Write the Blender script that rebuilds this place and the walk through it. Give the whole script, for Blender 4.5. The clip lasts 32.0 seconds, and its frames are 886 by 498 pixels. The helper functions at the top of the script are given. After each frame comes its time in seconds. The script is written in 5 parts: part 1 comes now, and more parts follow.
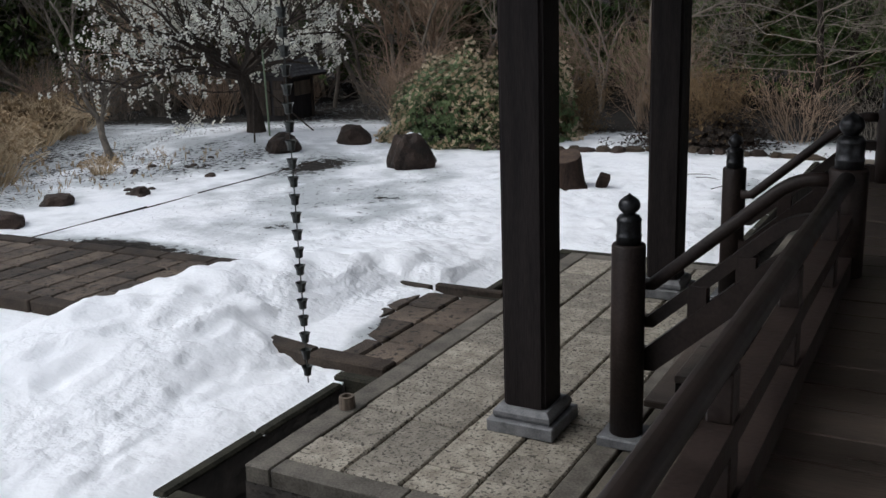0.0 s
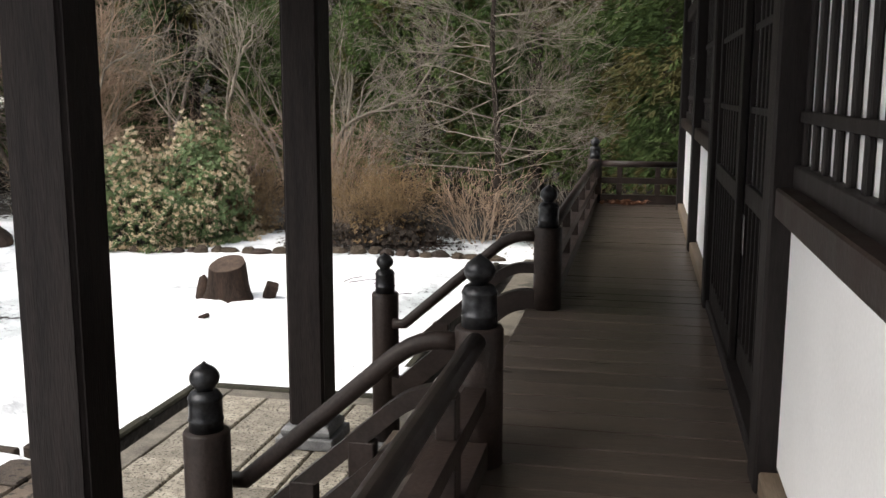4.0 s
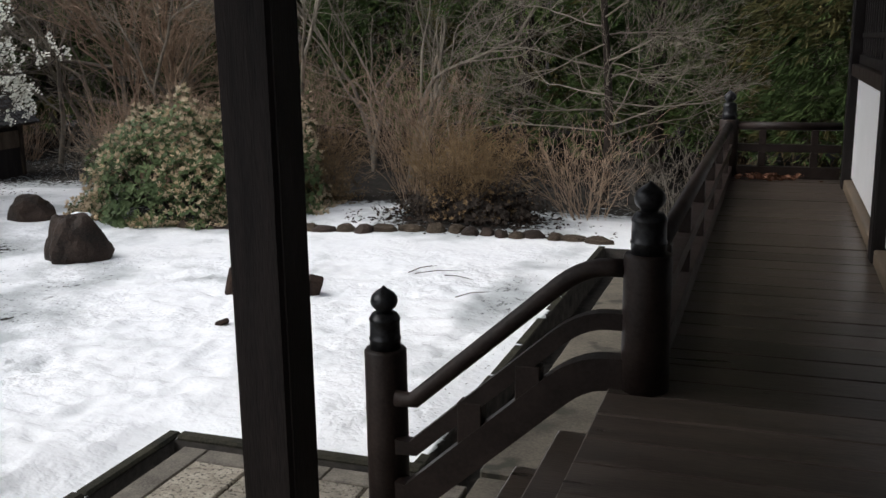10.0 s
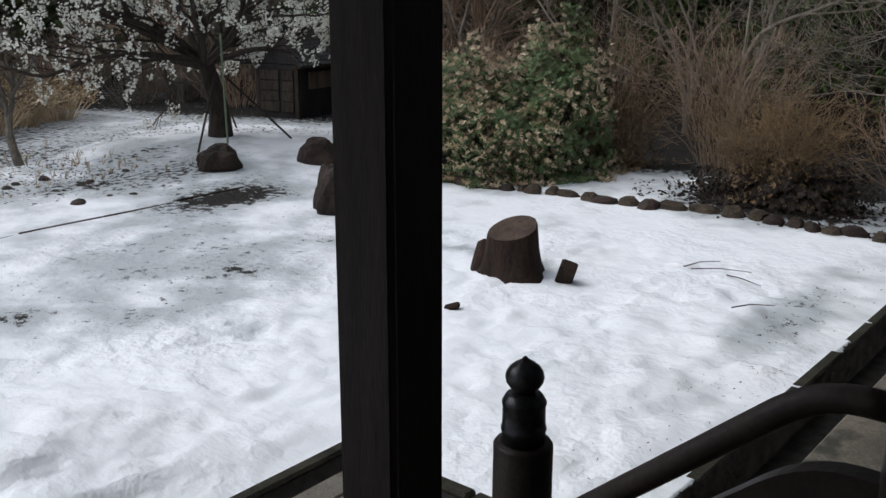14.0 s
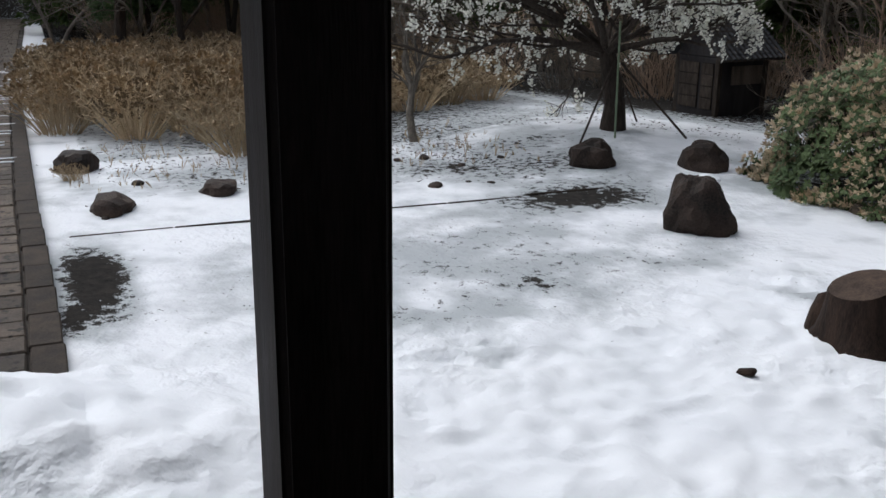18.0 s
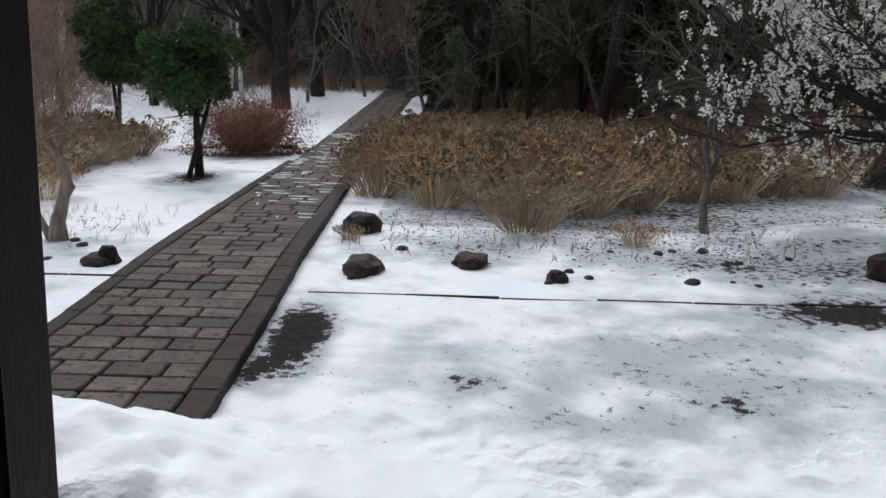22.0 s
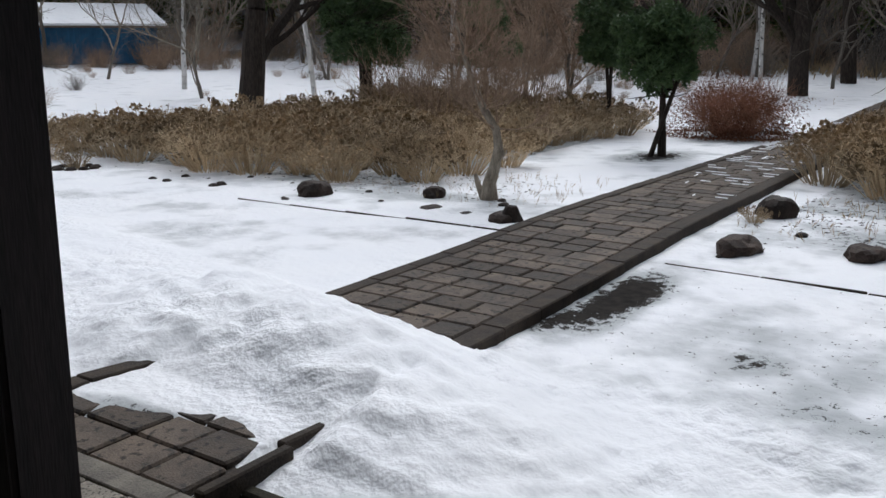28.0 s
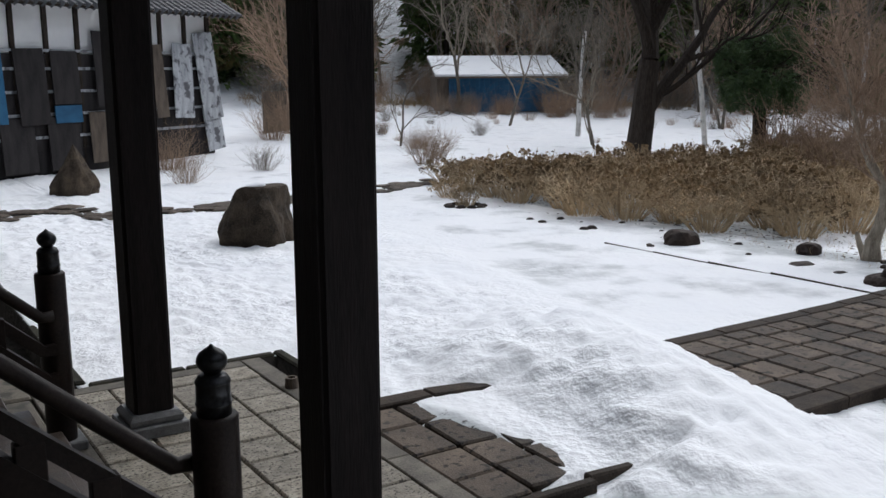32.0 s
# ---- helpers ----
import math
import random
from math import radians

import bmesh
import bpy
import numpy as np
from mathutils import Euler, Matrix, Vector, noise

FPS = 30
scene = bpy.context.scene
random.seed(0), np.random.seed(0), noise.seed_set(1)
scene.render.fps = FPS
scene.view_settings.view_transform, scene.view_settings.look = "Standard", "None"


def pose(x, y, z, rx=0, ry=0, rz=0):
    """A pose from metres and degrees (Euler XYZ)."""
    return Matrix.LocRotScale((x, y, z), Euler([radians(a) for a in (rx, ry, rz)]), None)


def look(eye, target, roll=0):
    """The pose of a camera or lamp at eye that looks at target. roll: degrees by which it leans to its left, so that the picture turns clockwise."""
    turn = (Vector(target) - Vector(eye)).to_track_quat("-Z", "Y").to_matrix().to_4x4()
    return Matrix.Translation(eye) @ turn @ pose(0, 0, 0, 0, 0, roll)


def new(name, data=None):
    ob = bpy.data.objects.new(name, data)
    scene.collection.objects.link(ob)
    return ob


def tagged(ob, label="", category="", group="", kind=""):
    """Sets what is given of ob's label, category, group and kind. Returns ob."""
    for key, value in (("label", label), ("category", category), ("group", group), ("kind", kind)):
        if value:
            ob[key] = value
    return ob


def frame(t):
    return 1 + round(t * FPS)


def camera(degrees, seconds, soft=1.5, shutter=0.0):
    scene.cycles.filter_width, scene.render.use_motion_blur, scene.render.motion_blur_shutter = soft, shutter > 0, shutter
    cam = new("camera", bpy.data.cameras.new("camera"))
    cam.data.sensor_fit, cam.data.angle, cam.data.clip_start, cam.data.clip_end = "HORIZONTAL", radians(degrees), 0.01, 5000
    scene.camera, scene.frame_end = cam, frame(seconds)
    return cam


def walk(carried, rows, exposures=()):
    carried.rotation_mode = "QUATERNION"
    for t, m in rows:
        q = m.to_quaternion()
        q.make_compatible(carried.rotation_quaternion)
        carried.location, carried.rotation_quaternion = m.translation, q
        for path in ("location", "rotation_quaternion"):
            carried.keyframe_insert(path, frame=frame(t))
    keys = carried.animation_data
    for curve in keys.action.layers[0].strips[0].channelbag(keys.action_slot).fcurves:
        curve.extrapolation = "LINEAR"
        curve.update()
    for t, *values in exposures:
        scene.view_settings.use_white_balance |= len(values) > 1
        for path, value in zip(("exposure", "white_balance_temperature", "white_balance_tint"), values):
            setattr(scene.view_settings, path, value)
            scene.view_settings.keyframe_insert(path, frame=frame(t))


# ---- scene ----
cam = camera(49.8, 32.0)
PATH = [
    (0, (0.549, -5.625, 2.548), (-0.392, -3.931, 2.055), -2.0),
    (0.5, (0.517, -5.359, 2.566), (-0.297, -3.595, 2.091), -1.7),
    (1, (0.544, -5.1, 2.548), (-0.173, -3.289, 2.095), -1.2),
    (1.5, (0.627, -4.911, 2.562), (-0.056, -3.077, 2.149), -1.0),
    (2, (0.611, -4.702, 2.557), (0.006, -2.838, 2.16), -1.3),
    (2.5, (0.562, -4.485, 2.59), (0.078, -2.58, 2.222), -1.5),
    (3, (0.59, -4.262, 2.589), (0.15, -2.341, 2.249), -0.7),
    (3.5, (0.649, -4.06, 2.589), (0.218, -2.135, 2.259), 0.2),
    (4, (0.648, -3.891, 2.595), (0.248, -1.96, 2.266), 0.1),
    (4.5, (0.581, -3.617, 2.589), (0.245, -1.675, 2.249), 0.1),
    (6.5, (0.525, -2.773, 2.557), (0.219, -0.831, 2.186), -0.5),
    (7, (0.436, -2.508, 2.548), (0.189, -0.559, 2.177), -0.7),
    (7.5, (0.411, -2.313, 2.555), (0.159, -0.363, 2.192), -0.7),
    (8, (0.473, -2.024, 2.549), (0.179, -0.079, 2.189), -0.6),
    (8.5, (0.48, -1.802, 2.541), (0.174, 0.139, 2.173), -0.6),
    (9, (0.447, -1.502, 2.556), (0.091, 0.427, 2.166), -1.1),
    (9.5, (0.436, -1.264, 2.531), (-0.041, 0.634, 2.117), -1.5),
    (10, (0.485, -1.003, 2.505), (-0.16, 0.841, 2.08), -0.9),
    (10.5, (0.516, -0.813, 2.517), (-0.237, 0.991, 2.098), -0.7),
    (11, (0.437, -0.523, 2.489), (-0.365, 1.259, 2.061), 0.2),
    (11.5, (0.43, -0.349, 2.505), (-0.44, 1.394, 2.052), -0.3),
    (12, (0.419, -0.099, 2.491), (-0.521, 1.608, 2.041), -0.2),
    (12.5, (0.481, 0.09, 2.522), (-0.511, 1.764, 2.06), 0.1),
    (13, (0.458, 0.292, 2.508), (-0.576, 1.931, 2.013), 0.5),
    (13.5, (0.41, 0.507, 2.525), (-0.702, 2.084, 1.997), 0.6),
    (14, (0.423, 0.613, 2.559), (-0.798, 2.106, 2.027), 0.1),
    (14.5, (0.504, 0.787, 2.602), (-0.838, 2.173, 2.074), 0.3),
    (16.5, (0.447, 1.812, 2.527), (-1.171, 2.858, 1.992), 1.3),
    (17, (0.456, 2.054, 2.537), (-1.218, 3.004, 1.996), 1.1),
    (17.5, (0.401, 2.288, 2.549), (-1.322, 3.141, 1.999), 1.1),
    (18, (0.384, 2.506, 2.56), (-1.389, 3.238, 1.995), 0.6),
    (18.5, (0.397, 2.81, 2.556), (-1.422, 3.405, 1.974), 0.5),
    (19, (0.431, 3.003, 2.583), (-1.415, 3.515, 2.007), 0.7),
    (19.5, (0.396, 3.256, 2.563), (-1.474, 3.678, 1.992), 0.8),
    (20, (0.385, 3.491, 2.608), (-1.508, 3.814, 2.051), 0.6),
    (20.5, (0.442, 3.737, 2.63), (-1.482, 3.937, 2.124), 0.5),
    (21, (0.41, 3.91, 2.578), (-1.53, 4.033, 2.108), 0.7),
    (21.5, (0.323, 4.083, 2.558), (-1.622, 4.146, 2.097), 1.1),
    (22, (0.262, 4.253, 2.574), (-1.692, 4.227, 2.151), 1.6),
    (22.5, (0.227, 4.44, 2.539), (-1.725, 4.28, 2.133), 1.4),
    (23, (0.24, 4.67, 2.518), (-1.691, 4.387, 2.081), 1.1),
    (23.5, (0.207, 4.837, 2.506), (-1.714, 4.496, 2.066), 0.9),
    (24, (0.152, 4.996, 2.514), (-1.745, 4.545, 2.068), 0.8),
    (24.5, (0.108, 5.136, 2.509), (-1.758, 4.571, 2.061), -0.1),
    (26.5, (0.18, 5.959, 2.534), (-1.592, 5.145, 2.09), -0.5),
    (27, (0.248, 6.162, 2.531), (-1.479, 5.259, 2.082), 0.2),
    (27.5, (0.273, 6.346, 2.527), (-1.405, 5.36, 2.068), 0.6),
    (28, (0.13, 6.418, 2.467), (-1.49, 5.34, 2.004), 0.3),
    (28.5, (0.071, 6.538, 2.479), (-1.5, 5.387, 2.021), 0.1),
    (29, (0.022, 6.568, 2.471), (-1.5, 5.355, 2.011), -0.3),
    (29.5, (0.02, 6.571, 2.463), (-1.455, 5.3, 2.005), -0.0),
    (30, (0.011, 6.683, 2.482), (-1.396, 5.326, 2.058), -0.1),
    (30.5, (-0.038, 6.802, 2.485), (-1.36, 5.355, 2.088), -0.4),
    (31, (-0.056, 6.874, 2.485), (-1.297, 5.358, 2.084), -0.7),
    (31.5, (-0.086, 6.899, 2.468), (-1.251, 5.323, 2.07), -0.6),
    (32, (0.026, 6.957, 2.5), (-1.035, 5.302, 2.133), -0.3),
]
LIGHT = [(0, -0.08, 6050), (1.5, -0.04, 6050), (2.0, 0.22, 6150), (2.5, 0.62, 6250), (3.0, 0.9, 6400), (4.0, 1.1, 6650), (9.0, 1.05, 6650), (9.5, 0.9, 6550), (10.0, 0.2, 6350), (10.5, 0.05, 6150), (11.5, -0.14, 6050), (13.0, -0.08, 6050), (15.0, -0.08, 6050), (24.0, -0.1, 6050), (28.0, -0.15, 6050), (32.0, -0.12, 6050)]
walk(cam, [(t, look(eye, target, roll)) for t, eye, target, roll in PATH], [(t, stops, kelvin, 10) for t, stops, kelvin in LIGHT])

# ---- light ----
SUN_WAY = Vector((-0.56, -0.26, 0.77)).normalized()
SUN_EL, SUN_AZ = math.asin(SUN_WAY.z), math.atan2(SUN_WAY.x, SUN_WAY.y)
world = bpy.data.worlds.new("world")
scene.world = world
world.use_nodes = True
wn = world.node_tree.nodes
sky = wn.new("ShaderNodeTexSky")
sky.sky_type, sky.sun_disc, sky.sun_elevation, sky.sun_rotation = "NISHITA", False, SUN_EL, SUN_AZ
sky.dust_density, sky.air_density, sky.ozone_density = 4.0, 1.0, 1.0
hsv = wn.new("ShaderNodeHueSaturation")
hsv.inputs["Saturation"].default_value = 0.3
world.node_tree.links.new(sky.outputs[0], hsv.inputs["Color"])
world.node_tree.links.new(hsv.outputs[0], wn["Background"].inputs["Color"])
wn["Background"].inputs["Strength"].default_value = 0.15
sun = new("sun", bpy.data.lights.new("sun", "SUN"))
sun.data.energy, sun.data.angle, sun.data.color = 1.0, radians(60), (1.0, 0.95, 0.88)
sun.matrix_world = look(SUN_WAY * 60, (0, 0, 0))


# ---- materials ----
def mat(name, a, b, rough=0.7, scale=6.0, bump=0.2, metal=0.0, stretch=(1, 1, 1), fine=60.0, rand=0.15, spots=None, gloss_var=0.15, spec=0.5, trans=0.0):
    """Two colours mixed by noise at two scales, with relief, a shade for each object and, if given, spots (colour, size, share)."""
    m = bpy.data.materials.new(name)
    m.use_nodes = True
    n, link = m.node_tree.nodes, m.node_tree.links.new
    bsdf = n["Principled BSDF"]
    tc, mp = n.new("ShaderNodeTexCoord"), n.new("ShaderNodeMapping")
    mp.inputs["Scale"].default_value = stretch
    link(tc.outputs["Object"], mp.inputs["Vector"])
    big, small = n.new("ShaderNodeTexNoise"), n.new("ShaderNodeTexNoise")
    for t, s, d in ((big, scale, 5), (small, fine, 3)):
        t.inputs["Scale"].default_value, t.inputs["Detail"].default_value = s, d
        link(mp.outputs[0], t.inputs["Vector"])
    add = n.new("ShaderNodeMix")
    add.data_type = "FLOAT"
    add.inputs["Factor"].default_value = 0.4
    link(big.outputs["Fac"], add.inputs["A"])
    link(small.outputs["Fac"], add.inputs["B"])
    ramp = n.new("ShaderNodeValToRGB")
    ramp.color_ramp.elements[0].position, ramp.color_ramp.elements[1].position = 0.36, 0.64
    ramp.color_ramp.elements[0].color, ramp.color_ramp.elements[1].color = (*a, 1), (*b, 1)
    link(add.outputs["Result"], ramp.inputs["Fac"])
    colour = ramp.outputs["Color"]
    if spots:
        sp = n.new("ShaderNodeTexNoise")
        sp.inputs["Scale"].default_value, sp.inputs["Detail"].default_value = spots[1], 4
        link(tc.outputs["Object"], sp.inputs["Vector"])
        cut = n.new("ShaderNodeValToRGB")
        cut.color_ramp.elements[0].position, cut.color_ramp.elements[1].position = 1 - spots[2] - 0.04, 1 - spots[2] + 0.04
        link(sp.outputs["Fac"], cut.inputs["Fac"])
        mx = n.new("ShaderNodeMix")
        mx.data_type = "RGBA"
        link(cut.outputs["Color"], mx.inputs["Factor"])
        link(colour, mx.inputs["A"])
        mx.inputs["B"].default_value = (*spots[0], 1)
        colour = mx.outputs["Result"]
    info, hs, rng = n.new("ShaderNodeObjectInfo"), n.new("ShaderNodeHueSaturation"), n.new("ShaderNodeMapRange")
    rng.inputs["To Min"].default_value, rng.inputs["To Max"].default_value = 1 - rand, 1 + rand
    link(info.outputs["Random"], rng.inputs["Value"])
    link(rng.outputs[0], hs.inputs["Value"])
    link(colour, hs.inputs["Color"])
    link(hs.outputs[0], bsdf.inputs["Base Color"])
    rr = n.new("ShaderNodeMapRange")
    rr.inputs["To Min"].default_value, rr.inputs["To Max"].default_value = max(0.03, rough - gloss_var), min(1, rough + gloss_var)
    link(big.outputs["Fac"], rr.inputs["Value"])
    link(rr.outputs[0], bsdf.inputs["Roughness"])
    bsdf.inputs["Metallic"].default_value = metal
    bsdf.inputs["Specular IOR Level"].default_value = spec
    if bump:
        bp = n.new("ShaderNodeBump")
        bp.inputs["Strength"].default_value, bp.inputs["Distance"].default_value = bump, 0.02
        link(add.outputs["Result"], bp.inputs["Height"])
        link(bp.outputs[0], bsdf.inputs["Normal"])
    return m


M_POST = mat("post_wood", (0.010, 0.008, 0.008), (0.025, 0.020, 0.019), 0.62, 5, 0.35, stretch=(3, 3, 0.25), fine=40, spec=0.14)
M_RAIL = mat("rail_wood", (0.014, 0.0095, 0.008), (0.038, 0.026, 0.022), 0.5, 6, 0.25, fine=50, spec=0.3)
M_DECK = mat("deck_wood", (0.050, 0.039, 0.032), (0.126, 0.101, 0.083), 0.33, 3, 0.25, stretch=(0.35, 3, 3), fine=45, rand=0.28)
M_SILL = mat("sill_wood", (0.10, 0.075, 0.05), (0.20, 0.15, 0.105), 0.6, 4, 0.2, stretch=(3, 0.3, 3))
M_LATTICE = mat("lattice_wood", (0.009, 0.007, 0.007), (0.022, 0.018, 0.017), 0.6, 6, 0.2, stretch=(3, 3, 0.3), spec=0.22)
M_CAP = mat("cap_metal", (0.020, 0.020, 0.022), (0.060, 0.062, 0.066), 0.36, 8, 0.1, metal=0.7)
M_PLASTER = mat("plaster", (0.80, 0.80, 0.80), (0.88, 0.88, 0.88), 0.85, 1.6, 0.08, rand=0.02, spots=((0.66, 0.66, 0.66), 2.2, 0.18))
M_PAPER = mat("paper", (0.76, 0.76, 0.76), (0.86, 0.86, 0.86), 0.8, 1.2, 0.03, rand=0.03)
M_PAVER = mat("paver_stone", (0.15, 0.13, 0.10), (0.36, 0.33, 0.27), 0.75, 9, 0.5, fine=90, rand=0.24, spots=((0.060, 0.052, 0.040), 40, 0.42))
M_PAVERWET = mat("wet_paver", (0.034, 0.026, 0.020), (0.122, 0.095, 0.072), 0.72, 3, 0.8, fine=70, rand=0.5, spec=0.25, spots=((0.022, 0.018, 0.015), 14, 0.40))
M_KERB = mat("kerb_stone", (0.055, 0.048, 0.038), (0.175, 0.158, 0.130), 0.8, 5, 0.5, fine=60)
M_KERBDARK = mat("wet_kerb", (0.018, 0.014, 0.011), (0.060, 0.046, 0.035), 0.8, 5, 0.6, fine=60, spec=0.2)
M_MOSSY = mat("mossy_kerb", (0.010, 0.010, 0.007), (0.042, 0.039, 0.027), 0.9, 6, 0.6, fine=60, spec=0.2)
M_CONCRETE = mat("concrete", (0.055, 0.048, 0.036), (0.155, 0.135, 0.105), 0.75, 2.5, 0.35, fine=50, spots=((0.035, 0.034, 0.024), 3, 0.4))
M_PLINTH = mat("plinth_granite", (0.085, 0.087, 0.090), (0.21, 0.213, 0.218), 0.6, 14, 0.25, fine=120)
M_DIRT = mat("wet_soil", (0.016, 0.012, 0.009), (0.060, 0.045, 0.032), 0.8, 7, 0.8, fine=60)
M_ROCK = mat("dark_rock", (0.009, 0.0065, 0.005), (0.055, 0.037, 0.028), 0.75, 3.5, 0.9, fine=40, rand=0.25, spec=0.25)
M_ROCKB = mat("brown_rock", (0.017, 0.013, 0.009), (0.085, 0.065, 0.046), 0.85, 3.5, 0.9, fine=40, rand=0.2, spec=0.2)
M_STUMP = mat("stump_bark", (0.010, 0.0065, 0.005), (0.046, 0.029, 0.021), 0.8, 6, 0.9, stretch=(2, 2, 0.4), fine=40, spec=0.15)
M_BARK = mat("grey_bark", (0.070, 0.058, 0.046), (0.21, 0.182, 0.147), 0.85, 8, 0.6, stretch=(2, 2, 0.5), fine=50)
M_BARKDARK = mat("dark_bark", (0.020, 0.016, 0.013), (0.066, 0.052, 0.042), 0.9, 8, 0.7, stretch=(2, 2, 0.5), fine=50, spec=0.15)
M_TWIG = mat("pale_twig", (0.085, 0.070, 0.055), (0.23, 0.198, 0.158), 0.8, 5, 0.0, rand=0.25)
M_TWIGBROWN = mat("brown_twig", (0.20, 0.138, 0.095), (0.44, 0.325, 0.235), 0.8, 5, 0.0, rand=0.25, spec=0.2)
M_TWIGRED = mat("red_twig", (0.18, 0.080, 0.048), (0.36, 0.19, 0.125), 0.85, 3, 0.0, rand=0.25, spec=0.1)
M_TWIGGOLD = mat("golden_twig", (0.082, 0.050, 0.022), (0.215, 0.142, 0.066), 0.8, 4, 0.0, rand=0.25)
M_BIRCH = mat("birch_bark", (0.45, 0.43, 0.40), (0.75, 0.73, 0.70), 0.7, 4, 0.2, spots=((0.05, 0.045, 0.04), 5, 0.38))
M_LEAFDARK = mat("dark_leaf", (0.032, 0.070, 0.024), (0.120, 0.185, 0.070), 0.6, 3, 0.0, rand=0.2, spec=0.35)
M_LEAFTAN = mat("tan_leaf", (0.42, 0.31, 0.19), (0.72, 0.61, 0.45), 0.6, 4, 0.0, rand=0.2)
M_NEEDLE = mat("needle", (0.022, 0.050, 0.013), (0.105, 0.150, 0.042), 0.75, 0.8, 0.0, rand=0.3, spec=0.2)
M_NEEDLERUST = mat("rusty_needle", (0.045, 0.050, 0.015), (0.115, 0.095, 0.030), 0.75, 1.5, 0.0, rand=0.3, spec=0.25)
M_BLOSSOM = mat("white_blossom", (0.62, 0.61, 0.52), (0.85, 0.85, 0.78), 0.7, 6, 0.0, rand=0.05)
M_DRYHEAD = mat("dried_flower", (0.145, 0.098, 0.056), (0.43, 0.325, 0.20), 0.85, 9, 0.0, rand=0.38, spec=0.2)
M_STRAW = mat("straw_stem", (0.30, 0.22, 0.13), (0.70, 0.57, 0.39), 0.8, 3, 0.0, rand=0.25, spec=0.2)
M_TILE = mat("roof_tile", (0.030, 0.031, 0.034), (0.110, 0.113, 0.120), 0.5, 8, 0.2, rand=0.2)
M_BLUE = mat("blue_board", (0.014, 0.078, 0.165), (0.034, 0.140, 0.265), 0.6, 3, 0.1, spec=0.3)
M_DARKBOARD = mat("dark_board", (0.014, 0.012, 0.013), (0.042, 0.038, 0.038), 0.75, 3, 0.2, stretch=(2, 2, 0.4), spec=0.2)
M_GREYBOARD = mat("grey_board", (0.22, 0.23, 0.25), (0.52, 0.54, 0.56), 0.7, 3, 0.2, stretch=(2.5, 2.5, 0.4), spots=((0.10, 0.10, 0.11), 4, 0.42))
M_OLDWOOD = mat("weathered_wood", (0.055, 0.042, 0.032), (0.16, 0.125, 0.095), 0.85, 4, 0.3, stretch=(2, 2, 0.4))
M_TWIGPALE = mat("silver_twig", (0.105, 0.088, 0.066), (0.275, 0.238, 0.185), 0.8, 5, 0.0, rand=0.25)
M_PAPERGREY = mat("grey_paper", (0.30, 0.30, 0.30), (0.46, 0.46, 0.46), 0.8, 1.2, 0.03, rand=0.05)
# far door's paper, with the dimness behind its bars put into the colour
M_PANESHADE = mat("dark_pane", (0.018, 0.018, 0.020), (0.045, 0.045, 0.048), 0.35, 1.2, 0.03, rand=0.05, spec=0.3)
M_OLIVE = mat("olive_leaf", (0.045, 0.078, 0.028), (0.155, 0.205, 0.085), 0.6, 3, 0.0, rand=0.2, spec=0.25)
M_CUT = mat("sawn_wood", (0.030, 0.021, 0.016), (0.085, 0.060, 0.045), 0.8, 9, 0.4, fine=70, spec=0.15)
M_TILEDARK = mat("dark_tile", (0.016, 0.016, 0.018), (0.055, 0.056, 0.060), 0.75, 8, 0.3, rand=0.2, spec=0.2)
M_GRASS = mat("dry_grass", (0.26, 0.185, 0.10), (0.52, 0.40, 0.25), 0.85, 2, 0.0, rand=0.2, spec=0.1)
M_PALEBARK = mat("pale_bark", (0.16, 0.13, 0.095), (0.42, 0.36, 0.28), 0.85, 6, 0.7, stretch=(2, 2, 0.5), fine=40)
M_REDWOOD = mat("reddish_wood", (0.13, 0.055, 0.026), (0.27, 0.13, 0.07), 0.6, 5, 0.2, stretch=(3, 3, 0.4))
M_BAMBOO = mat("green_pole", (0.12, 0.17, 0.10), (0.24, 0.30, 0.19), 0.5, 6, 0.05)
M_CHAIN = mat("bronze", (0.028, 0.030, 0.029), (0.075, 0.082, 0.078), 0.42, 12, 0.1, metal=0.6)


